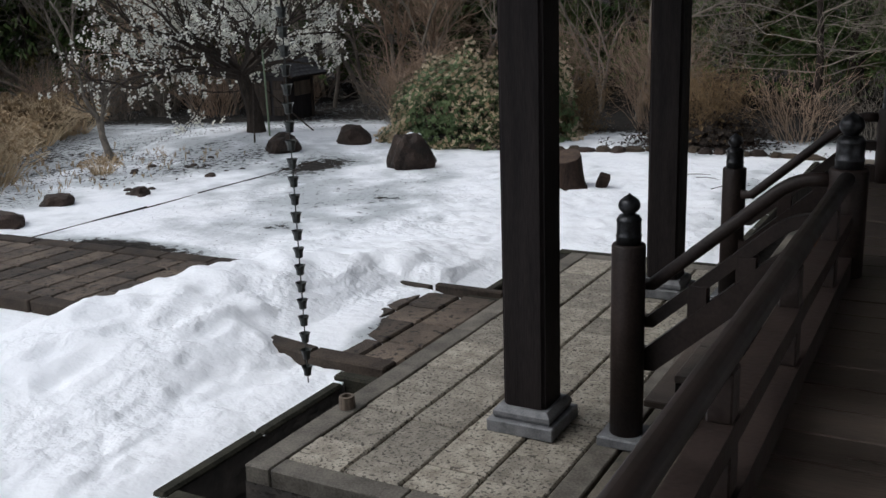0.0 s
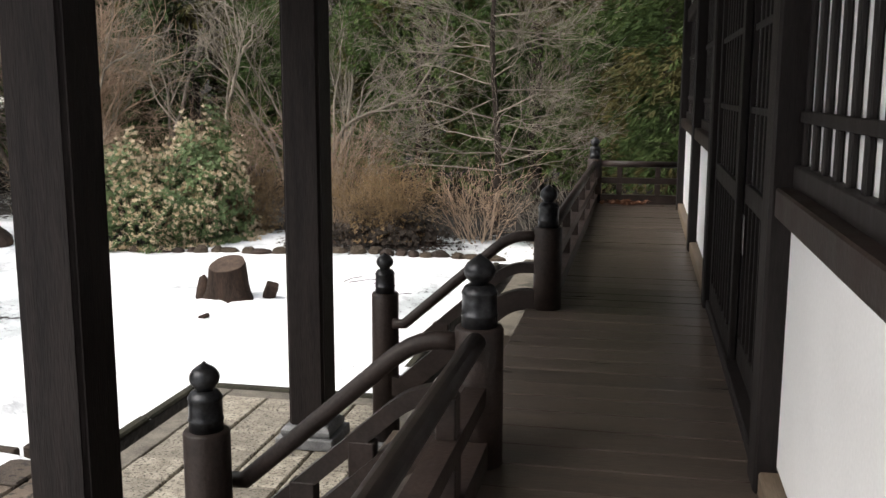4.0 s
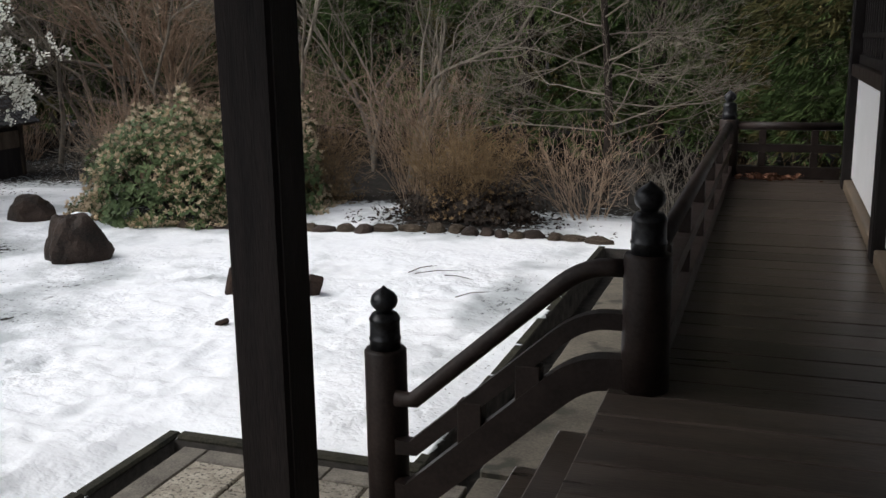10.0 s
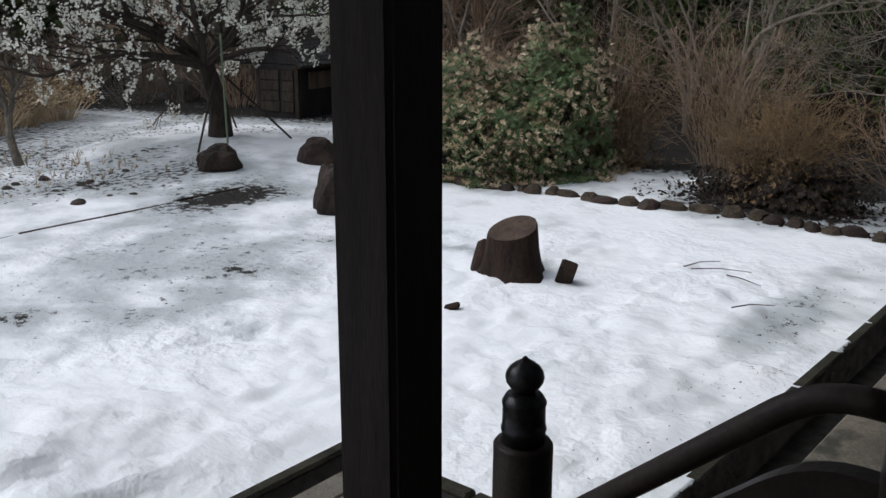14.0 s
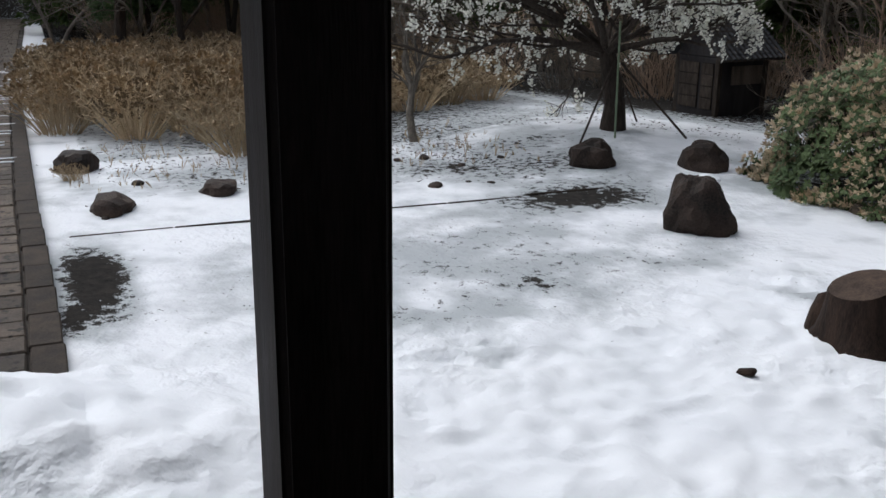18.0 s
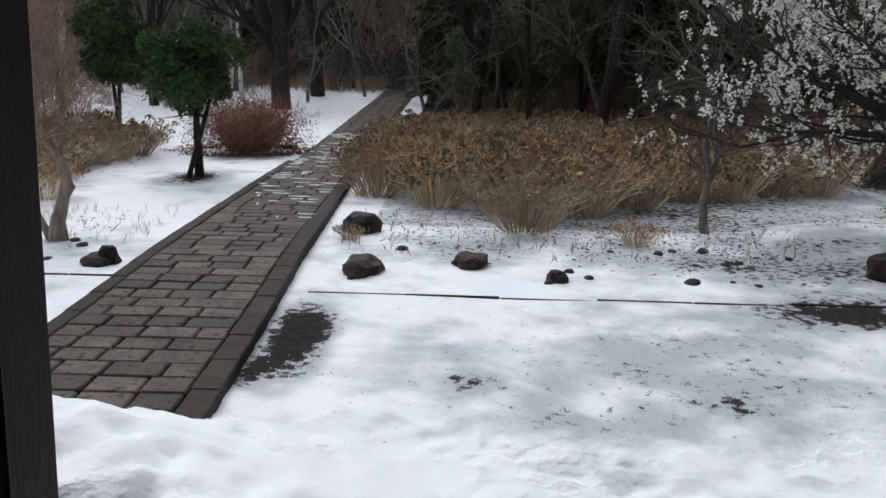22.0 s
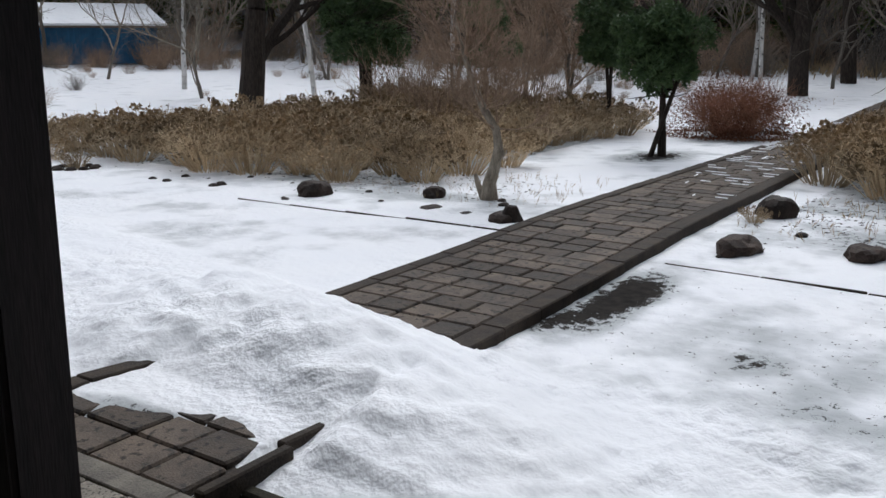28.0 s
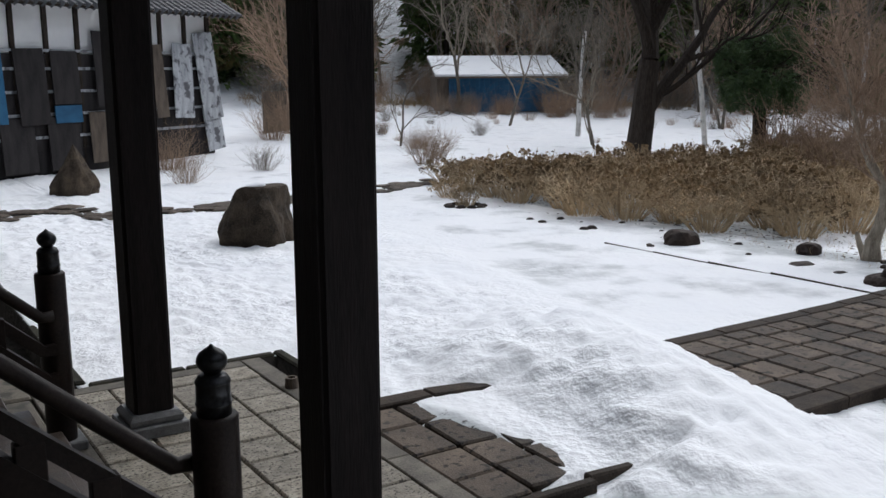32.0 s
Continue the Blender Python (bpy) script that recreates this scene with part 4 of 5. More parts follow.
stump()
solid("wood_block", Geo().box((0, 0, 0.10), (0.17, 0.15, 0.26), 0.02, Euler((0.5, 0.3, 0.2)).to_matrix()), M_STUMP, "tilted dark chunk of wood in snow", "wood chunk", (-4.39, 8.41, GROUND + 0.02), 15)
solid("bark_scrap", Geo().box((0, 0, 0.035), (0.15, 0.07, 0.05), 0.015, Euler((0.2, -0.3, 0.5)).to_matrix()), M_STUMP, "scrap of dark bark lying on snow", "bark scrap", (-4.88, 7.12, ground_height(-4.88, 7.12)))

# rain chain of little cups
chain = thing("rain_chain", "bronze rain chain of small cups hanging to the gutter", "rain chain", (-3.52, -0.40, 0))
for i in range(31):
    z = 3.85 - i * 0.127
    part("cup", Geo().lathe([(0.013, z - 0.075), (0.026, z - 0.07), (0.030, z - 0.02), (0.043, z), (0.039, z - 0.004), (0.024, z - 0.05), (0.006, z - 0.06)], n=8), M_CHAIN, chain)
    part("link", Geo().tube([(0, 0, z - 0.075), (0, 0, z - 0.130)], 0.005, n=5), M_CHAIN, chain)
solid("drain_stub", Geo().lathe([(0.06, 0), (0.055, 0.09), (0.035, 0.09), (0.035, 0.02)], n=10), M_OLDWOOD, "short brown pipe stub on the platform border", "pipe stub", (-3.15, -0.45, PLAT))


# ---- plants ----
def grow(g, p, d, length, rad, depth, r, bend=0.25, fork=(2, 3), lean=0.0, droop=0.0, thin=0.62, sides=5, tips=None, spread=0.7, short=0.68, sub=None):
    """Branches that fork and thin out; the tips' places are gathered."""
    steps = max(2, int(2 + depth))
    pts, radii = [p], [rad]
    q, dd = p.copy(), d.copy()
    for i in range(steps):
        dd = (dd + Vector((r.uniform(-1, 1), r.uniform(-1, 1), r.uniform(-1, 1) + lean)) * bend / steps * 2 + Vector((0, 0, -droop / steps))).normalized()
        q = q + dd * length / steps
        pts.append(q)
        radii.append(max(0.0028, rad * (1 - (1 - thin) * (i + 1) / steps)))
    g.tube(pts, radii, n=max(3, sides), closed=False)
    if depth == 0:
        if tips is not None:
            tips.append((pts, dd))
        return
    for k in range(r.randint(*fork) + 1):
        at = pts[-1] if k == 0 else pts[r.randint(max(1, steps // 2 - 1), steps)]
        turn = Vector((r.uniform(-1, 1), r.uniform(-1, 1), r.uniform(-0.6, 1)))
        nd = (dd + turn * spread * (0.6 if k == 0 else 1.0)).normalized()
        grow(sub or g, at, nd, length * r.uniform(short - 0.12, short + 0.12), radii[-1] * (0.9 if k == 0 else 0.65), depth - 1, r, bend, fork, lean, droop, thin, sides - 1, tips, spread, short)


def bare_tree(seed, height, rad, depth=5, stems=1, spread=0.7, lean=0.1, droop=0.0, start=0.3, fork=(2, 3), bend=0.25, short=0.68, tilt=0.1):
    """Trunks and the fine crown that they bear."""
    r = random.Random(seed)
    trunk, crown = Geo(), Geo()
    k = 0 if stems == 1 else 1
    for s in range(stems):
        d = Vector((r.uniform(-1, 1) * (0.35 if k else tilt), r.uniform(-1, 1) * (0.35 if k else tilt), 1)).normalized()
        grow(trunk, Vector((r.uniform(-0.1, 0.1) * k, r.uniform(-0.1, 0.1) * k, -0.05)), d, height * start, rad, depth, r, bend, fork, lean, droop, 0.75, 8, None, spread, short, crown)
    return trunk, crown


def tree(name, label, category, at, geos, material, rz=0, group="", fine=None):
    t = thing(name, label, category, at, rz, group)
    trunk = part("trunk", geos[0], material, t)
    part("crown", geos[1], fine or material, trunk, kind="stuff")
    return t


def rand_dir(r, z=(-1, 1)):
    a, k = r.uniform(0, 2 * math.pi), r.uniform(*z)
    s = math.sqrt(max(0, 1 - k * k))
    return Vector((s * math.cos(a), s * math.sin(a), k))


def shrub_twigs(seed, width, height, count, forks=2, rad=0.006, arch=0.5, depth=None, fine=None):
    """Many stems fanning up from one foot."""
    r, g, tips = random.Random(seed), Geo(), []
    for i in range(count):
        a = r.uniform(0, 2 * math.pi)
        out = math.sqrt(r.random()) * width / 2
        foot = Vector((math.cos(a) * out * 0.35, math.sin(a) * out * 0.35 * (depth or 1), 0))
        d = Vector((math.cos(a) * out, math.sin(a) * out * (depth or 1), height * r.uniform(0.6, 0.95))) - foot
        grow(g, foot, d.normalized(), d.length * 0.6, rad * r.uniform(0.7, 1.2), forks, r, 0.55, (1, 2), 0.15, arch * 0.2, 0.7, 4, tips, 0.62, 0.6, fine)
    return g, tips


def leaf_shell(seed, sx, sy, sz, count, size, lean=0.5, hollow=0.55, bumps=0.3):
    """Leaves in whorls on an uneven rounded mass."""
    r, g = random.Random(seed), Geo()
    spots = []
    for i in range(count):
        d = rand_dir(r, (-0.35, 1))
        k = (1 + bumps * noise.noise(d * 2.2 + Vector((seed, 0, 0))) + 0.5 * bumps * noise.noise(d * 5.0 + Vector((0, seed, 0)))) * r.uniform(hollow, 1.0) ** 0.45
        p = Vector((d.x * sx * k, d.y * sy * k, max(0.03, d.z * sz * k)))
        out = Vector((d.x / sx, d.y / sy, d.z / sz + 0.25)).normalized()
        spots.append((p, out))
        for j in range(6):
            side = rand_dir(r)
            side = (side - out * side.dot(out)).normalized()
            dd = (side + out * lean).normalized()
            g.leaf(p, dd, dd.cross(out).normalized(), size * r.uniform(0.8, 1.25), size * 0.2)
    return g, spots


# evergreen shrub with tan young leaves
def pieris(seed, x, y, sx, sy, sz, count, label):
    t = thing("evergreen_shrub", label, "shrub", (x, y, ground_height(x, y)), 0, "evergreen shrubs")
    g, spots = leaf_shell(seed, sx, sy, sz, count, 0.095)
    part("foliage", g, M_OLIVE, t, "glossy olive green leaves", kind="stuff")
    r, top = random.Random(seed), Geo()
    for p, out in spots:
        if out.z > 0.0 and noise.noise(p * 0.9 + Vector((seed, 3, 0))) > -0.2 and r.random() < 0.92:
            for j in range(8):
                dd = (rand_dir(r) * 0.8 + out).normalized()
                top.leaf(p + out * 0.05, dd, dd.orthogonal().normalized(), 0.085 * r.uniform(0.7, 1.2), 0.014)
    part("young_foliage", top, M_LEAFTAN, t, "pale tan young leaf tufts", kind="stuff")
    g2, _ = shrub_twigs(seed, sx * 1.2, sz * 0.8, 14, 1, 0.02)
    part("twig_tangle", g2, M_BARKDARK, t, kind="stuff")


pieris(3, -9.4, 13.1, 1.95, 1.35, 1.85, 3400, "wide evergreen shrub with tan tipped leaves")
pieris(8, -7.75, 13.55, 1.0, 1.05, 2.4, 2300, "tall evergreen shrub with tan tipped leaves")

# twiggy shrubs of the border
for seed, x, y, w, h, n, m, label in ((21, -3.95, 13.0, 2.0, 1.3, 110, M_TWIGGOLD, "bushy golden-brown leafless shrub"), (22, -7.0, 14.1, 1.6, 1.4, 80, M_TWIGGOLD, "upright golden-brown leafless shrub"), (23, -5.2, 14.4, 2.4, 2.4, 80, M_TWIGBROWN, "tall brown leafless shrub"), (24, -2.3, 13.9, 2.2, 1.5, 34, M_TWIGBROWN, "pale tangle of bare shrub stems"), (25, -0.9, 13.4, 2.0, 1.4, 34, M_TWIG, "pale tangle of bare shrub stems"), (26, 0.4, 12.4, 1.6, 1.3, 36, M_TWIGGOLD, "straw-coloured clump beside the veranda end"), (27, -8.4, 16.0, 3.0, 2.6, 60, M_TWIGBROWN, "brown thicket of bare stems"), (28, -12.4, 15.4, 2.4, 1.4, 40, M_TWIG, "brown thicket behind the plum tree"), (30, -11.4, 15.4, 2.6, 2.0, 60, M_TWIGBROWN, "brown thicket of bare stems")):
    f = Geo()
    g, tips = shrub_twigs(seed, w, h, n, 3, 0.006, 0.9, fine=f)
    t = thing("leafless_shrub", label, "shrub", (x, y, ground_height(x, y) - 0.03), 0, "leafless shrubs")
    part("stem_tuft", g, m, t, kind="stuff")
    part("twig_tangle", f, m, t, "finer forked twigs", kind="stuff")
    if seed in (21, 22):
        g, spots = leaf_shell(seed + 40, w * 0.44, w * 0.38, h * 0.90, 1300, 0.040, 0.9, 0.2, 0.6)
        part("bud_mass", g, M_TWIGGOLD, t, "fine golden buds and twig tips", kind="stuff")
    if seed == 21:
        g, spots = leaf_shell(72, 1.15, 0.75, 0.48, 1500, 0.07, 0.4, 0.3, 0.7)
        part("leaf_litter", g, M_BARKDARK, t, "dark withered leaves heaped round the foot", kind="stuff")

# dense red-brown hedge shrub
g, tips = shrub_twigs(33, 4.4, 1.75, 520, 2, 0.008, depth=0.8)
t = thing("leafless_shrub", "dense rounded red-brown leafless shrub beside the path", "shrub", (-30.5, -2.05, ground_height(-30.5, -2.05)), 0, "leafless shrubs")
part("twig_tangle", g, M_TWIGRED, t, kind="stuff")
g, spots = leaf_shell(34, 2.0, 2.1, 1.75, 4600, 0.055, 0.9, 0.35, 0.4)
part("leaf_mass", g, M_TWIGRED, t, "fine red-brown shoots", kind="stuff")


# hydrangea beds
def hydrangea_mesh(seed, stems):
    r = random.Random(seed)
    g, heads = Geo(), Geo()
    for i in range(stems):
        a, out = r.uniform(0, 2 * math.pi), math.sqrt(r.random())
        h = r.uniform(0.62, 1.0) * (1.0 - 0.30 * out * out)
        foot = Vector((math.cos(a) * out * 0.32, math.sin(a) * out * 0.32, 0))
        top = Vector((math.cos(a) * out * 0.98, math.sin(a) * out * 0.98, h * 0.95))
        mid = foot.lerp(top, 0.5) + Vector((0, 0, 0.12)) + rand_dir(r) * 0.07
        g.tube([foot, mid, top], [0.0095, 0.0075, 0.005], n=3, closed=False)
        for k in range(2):
            p = mid.lerp(top, r.random())
            g.tube([p, p + (rand_dir(r, (0.1, 1)) * r.uniform(0.10, 0.22))], [0.005, 0.0035], n=3, closed=False)
        if r.random() < 0.24:
            c = top + Vector((0, 0, r.uniform(-0.05, 0.05)))
            for k in range(16):
                dd = rand_dir(r, (-0.5, 1))
                heads.leaf(c + dd * 0.035, dd, dd.orthogonal().normalized(), r.uniform(0.05, 0.085), 0.034, 0.5)
        for k in range(3):
            if r.random() < 0.6:
                p = foot.lerp(top, r.uniform(0.70, 1.0))
                dd = rand_dir(r, (-0.9, 0.5))
                heads.leaf(p, dd, dd.orthogonal().normalized(), r.uniform(0.06, 0.13), 0.022, 0.4)
    return g.mesh("stem_tuft", M_STRAW), heads.mesh("dried_bloom", M_DRYHEAD)


HYD = [hydrangea_mesh(100 + k, 100) for k in range(5)]


def hydrangea(x, y, s, rz, k):
    t = thing("hydrangea_bush", "leafless hydrangea bush with dried brown heads", "shrub", (x, y, ground_height(x, y) - 0.02), rz, "hydrangea beds", s=s)
    tuft = part("stem_tuft", HYD[k][0], None, t, kind="stuff")
    part("dried_bloom", HYD[k][1], None, tuft, "dried brown flower heads", kind="stuff")


r = random.Random(77)
y = -15.2
while y < -3.4:
    x = -14.75 - 0.25 * max(0, -13 - y) - 0.30 * max(0, y + 5.2) - r.uniform(-0.25, 0.35)
    while x > -33 + 0.25 * (y + 15):
        if r.random() < (0.92 if x > -24 else 0.8) and y < -3.5 - 0.10 * (-x - 15):
            hydrangea(x + r.uniform(-0.2, 0.2), y + r.uniform(-0.3, 0.3), r.uniform(0.9, 1.4), r.uniform(0, 360), r.randrange(5))
        x -= r.uniform(1.3, 1.9)
    y += 1.25
y = 2.95
while y < 14.5:
    x = (-20.4 if y < 3.6 else -18.6 if y < 4.6 else -16.3 if y < 6.6 else -17.6 - (y - 6.6) * 1.1 if y < 9.5 else -21.0 - (y - 9.5) * 0.4) - r.uniform(0, 0.4)
    while x > -36:
        hydrangea(x + r.uniform(-0.25, 0.25), y + r.uniform(-0.2, 0.2), r.uniform(1.15, 1.6), r.uniform(0, 360), r.randrange(5))
        x -= r.uniform(1.35, 1.75)
    y += 1.3
for x, y, s in ((-12.9, -11.4, 0.5), (-15.9, -16.6, 0.9), (-18.2, -18.0, 0.8), (-14.9, 2.75, 0.3), (-15.0, 7.4, 0.5), (-13.6, -13.2, 0.6)):
    hydrangea(x, y, s, r.uniform(0, 360), r.randrange(5))


# plum tree in blossom, propped by poles
def plum():
    x, y = -15.0, 12.35
    t = thing("plum_tree", "old plum tree in white blossom propped by poles", "plum tree", (x, y, ground_height(x, y) - 0.05), 0)
    r = random.Random(41)
    g, tips = Geo(), []
    trunk = [Vector((0, 0, 0)), Vector((-0.06, 0.05, 0.5)), Vector((-0.18, 0.02, 1.0)), Vector((-0.30, -0.05, 1.55))]
    g.tube(trunk, [0.26, 0.20, 0.18, 0.15], n=10)
    crown = Geo()
    for k in range(13):
        a = k * 2.4
        d = Vector((math.cos(a), math.sin(a) - 0.35, r.uniform(0.15, 0.95))).normalized()
        grow(crown, trunk[-1] + Vector((0, 0, r.uniform(-0.2, 0.1))), d, 1.58 - 0.4 * d.y, 0.075, 4, r, 0.5, (2, 3), 0.18, 0.05, 0.7, 6, tips, 0.75, 0.66)
    part("trunk", g, M_BARKDARK, t)
    part("crown", crown, M_BARKDARK, t, kind="stuff")
    fl = Geo()
    for pts, d in tips:
        for p in pts[1:]:
            if noise.noise(p * 1.7 + Vector((7, 0, 0))) > -0.16 and r.random() < 0.66:
                c = p + rand_dir(r) * 0.04
                for j in range(9):
                    q = c + rand_dir(r) * r.uniform(0.01, 0.06) - Vector((0, 0, r.uniform(0, 0.15)))
                    dd = rand_dir(r)
                    fl.leaf(q, dd, dd.orthogonal().normalized(), 0.058, 0.027, 0.3)
    part("blossom", fl, M_BLOSSOM, t, "clusters of white blossom", kind="stuff")
    for dx, dy, tx, ty, tz, m in ((1.0, -1.3, 0.1, -0.1, 1.35, M_BARKDARK), (-1.0, 1.2, -0.2, 0.1, 1.3, M_BARKDARK), (1.1, 0.9, 0.0, 0.1, 1.3, M_BARKDARK), (0.75, -0.42, 0.75, -0.45, 2.1, M_BAMBOO)):
        part("prop_pole", Geo().tube([(dx, dy, 0), (tx, ty, tz)], 0.022, n=6), m, t)


plum()

# small tree beside the plum, and the pruned tree beside the path
g = bare_tree(51, 2.6, 0.09, 4, 1, 0.75, 0.1, start=0.36, bend=0.5, tilt=0.5)
tree("young_tree", "small crooked bare tree in thin snow", "bare tree", (-16.3, 8.85, ground_height(-16.3, 8.85)), g, M_BARK, 40, "bare trees")
g = Geo()
line = [(0, 0, -0.05), (0.03, 0.02, 0.30), (-0.02, 0.10, 0.62), (0.05, 0.20, 0.95), (0.0, 0.12, 1.25), (0.06, -0.10, 1.6), (0, -0.36, 2.0), (0.05, -0.52, 2.5), (0, -0.78, 3.2)]
g.tube(line, [0.175, 0.12, 0.098, 0.08, 0.07, 0.07, 0.055, 0.04, 0.018], n=10)
g.tube([(-0.02, -0.08, -0.05), (0.02, -0.22, 0.25), (0.03, -0.28, 0.44)], [0.09, 0.055, 0.035], n=8)
g.tube([(0.02, 0.16, 0.7), (0.0, 0.27, 0.85), (0.02, 0.22, 1.05)], [0.06, 0.05, 0.045], n=7)
t = thing("pruned_tree", "gnarled pruned tree with a pale split trunk", "pruned tree", (-14.3, -1.75, ground_height(-14.3, -1.75)), 0)
part("trunk", g, M_PALEBARK, t)
r, tips = random.Random(9), []
g2 = Geo()
for k in range(26):
    p = Vector(line[r.randint(4, 8)])
    grow(g2, p, rand_dir(r, (0.0, 1)), 0.62, 0.014, 4, r, 0.5, (2, 3), 0.2, 0, 0.7, 4, tips, 0.8, 0.66)
part("crown", g2, M_TWIGBROWN, t, kind="stuff")


# small broadleaf evergreen trees beside the path
def camellia(seed, x, y, h, w, stems, label, trunk=0.07):
    t = thing("evergreen_tree", label, "evergreen tree", (x, y, ground_height(x, y) - 0.03), seed * 40, "evergreen trees")
    r, g, fol = random.Random(seed), Geo(), Geo()
    for s in range(stems):
        top = Vector((r.uniform(-0.3, 0.3) * w, r.uniform(-0.3, 0.3) * w, h * 0.8))
        foot = Vector((r.uniform(-0.16, 0.16), r.uniform(-0.16, 0.16), 0))
        g.tube([foot, foot.lerp(top, 0.5) + rand_dir(r) * 0.12, top], [trunk, trunk * 0.8, trunk * 0.3], n=7)
        for k in range(7):
            p = foot.lerp(top, r.uniform(0.5, 0.95))
            grow(g, p, rand_dir(r, (0, 0.7)), w * 0.3, trunk * 0.3, 1, r, 0.4, (1, 2), 0.1, 0, 0.6, 4)
    part("stem_frame", g, M_BARKDARK, t)
    lobes = [(Vector((r.uniform(-0.42, 0.42) * w, r.uniform(-0.42, 0.42) * w, h * r.uniform(0.46, 0.95))), w * r.uniform(0.09, 0.23)) for k in range(24)]
    for c0, rad in lobes:
        for c in range(int(300 * rad / 0.4)):
            d = rand_dir(r, (-0.6, 1))
            p = c0 + d * rad * (0.75 + 0.45 * r.random()) * (1 + 0.3 * noise.noise(d * 3 + c0))
            for j in range(5):
                ee = (d * 0.6 + rand_dir(r)).normalized()
                fol.leaf(p + rand_dir(r) * 0.05, ee, ee.cross(rand_dir(r)).normalized(), 0.11 * r.uniform(0.8, 1.3), 0.026)
    part("foliage", fol, M_LEAFDARK, t, "dark green glossy foliage", kind="stuff")


camellia(2, -23.1, -1.88, 3.7, 1.9, 3, "small evergreen tree with several stems beside the path")
camellia(3, -29.0, -5.6, 5.2, 2.2, 2, "small evergreen tree behind another")
camellia(5, -30.0, -16.4, 4.6, 3.4, 4, "broad evergreen tree on dark twisted stems", 0.14)
camellia(6, -33.5, -13.0, 4.0, 2.0, 2, "bushy evergreen tree among dry shrubs")
camellia(11, -38.5, 6.6, 4.6, 4.2, 4, "broad evergreen shrub at the wood's edge", 0.09)
camellia(9, -38, 9.5, 7.0, 3.6, 2, "tall dark evergreen at the wood's edge", 0.12)

# large bare trees
g = bare_tree(61, 13, 0.50, 6, 1, 0.8, 0.15, start=0.32, bend=0.35, short=0.72, tilt=0.05)
tree("old_tree", "massive old bare tree with dark mossy trunk", "bare tree", (-25.6, -18.4, ground_height(-25.6, -18.4) - 0.3), g, M_BARKDARK, 0, "bare trees")


def spreading_tree(x, y):
    """A straight trunk with long level limbs that turn up and fork into fine twigs."""
    r = random.Random(64)
    trunk, crown = Geo(), Geo()
    line = [Vector((0.06 * math.sin(k * 0.9), 0.05 * math.cos(k * 1.3), k * 0.8 - 0.1)) for k in range(11)]
    trunk.tube(line, [0.082 - 0.0066 * k for k in range(11)], n=10)
    for k in range(42):
        z = 1.25 + 6.0 * (k / 42) ** 1.1
        a = k * 2.39996
        foot = line[min(9, int((z + 0.1) / 0.8))].lerp(line[min(10, int((z + 0.1) / 0.8) + 1)], ((z + 0.1) / 0.8) % 1)
        reach = 1.6 * (1.12 - z / 9.5)
        d = Vector((math.cos(a), math.sin(a), r.uniform(-0.08, 0.26))).normalized()
        grow(crown, foot, d, reach, 0.016, 4, r, 0.42, (2, 3), 0.03, 0.0, 0.62, 5, None, 0.66, 0.68)
    t = thing("spreading_tree", "wide spreading bare tree with pale branches", "bare tree", (x, y, ground_height(x, y) - 0.05), 30, "bare trees")
    part("trunk", trunk, M_BARKDARK, t)
    part("crown", crown, M_TWIGPALE, t, "long pale level branches", kind="stuff")


spreading_tree(-2.2, 14.9)
BARE = []
for k, M in enumerate((M_TWIGPALE, M_BARK, M_TWIGBROWN, M_BARK, M_TWIGPALE)):
    a, b = bare_tree(70 + k, 8, 0.075, 5, 1 + k % 3, 0.85, 0.08, droop=0.12, start=0.34, bend=0.55, short=0.7, fork=(2, 3))
    BARE.append((a.mesh("trunk", M_BARK), b.mesh("crown", M)))


for k, M in enumerate((M_BARK, M_TWIGBROWN, M_TWIGPALE)):
    a, b = bare_tree(90 + k, 8, 0.085, 4, 1 + k % 2, 0.8, 0.1, droop=0.08, start=0.36, bend=0.5, short=0.7, fork=(2, 3))
    BARE.append((a.mesh("trunk", M_BARK), b.mesh("crown", M)))


def copse(x, y, s, k, label, rz):
    t = thing("bare_tree", label, "bare tree", (x, y, ground_height(x, y) - 0.1), rz, "bare trees", s=s)
    trunk = part("trunk", BARE[k][0], None, t)
    part("crown", BARE[k][1], None, trunk, kind="stuff")


r = random.Random(15)
for x, y, s, k in ((-6.4, 17.0, 0.85, 4), (-9.4, 17.6, 0.85, 0), (-12.2, 17.6, 0.8, 0), (-7.9, 18.6, 0.8, 4), (-14.4, 18.6, 0.9, 2), (-17.5, 19.5, 1.0, 0), (-20.5, 18.0, 1.0, 3), (-23.5, 17.5, 1.0, 2), (-27, 16, 1.1, 1), (-31, 14, 1.1, 3), (-34, 10, 1.2, 1), (-37, 6, 1.2, 3), (-12.8, 20.5, 1.1, 1), (-33, -9, 0.9, 2), (-36, -12.5, 0.9, 2), (-29.5, -12.0, 0.8, 2), (-28.0, -23.5, 0.8, 4), (-20.5, -27, 0.7, 3), (-38, -25, 1.1, 1), (-43, -18, 1.2, 3), (-47, -10, 1.2, 1), (-30, -32, 1.0, 0), (-18, -32, 0.9, 2), (-50, -3, 1.3, 3), (-44, 3.5, 1.2, 1), (-40, 9, 1.3, 0), (-46, 12, 1.3, 3)):
    copse(x, y, s, k, "slender bare tree with fine branches", r.uniform(0, 360))
for i in range(28):
    x, y = r.uniform(-48, -11), r.uniform(15.5, 24)
    if y > 17.5 - 0.02 * (x + 20) and not (-20 < x < -14 and y < 19):
        copse(x, y, r.uniform(0.7, 1.15), r.randrange(5), "slender bare tree of the wood's edge", r.uniform(0, 360))
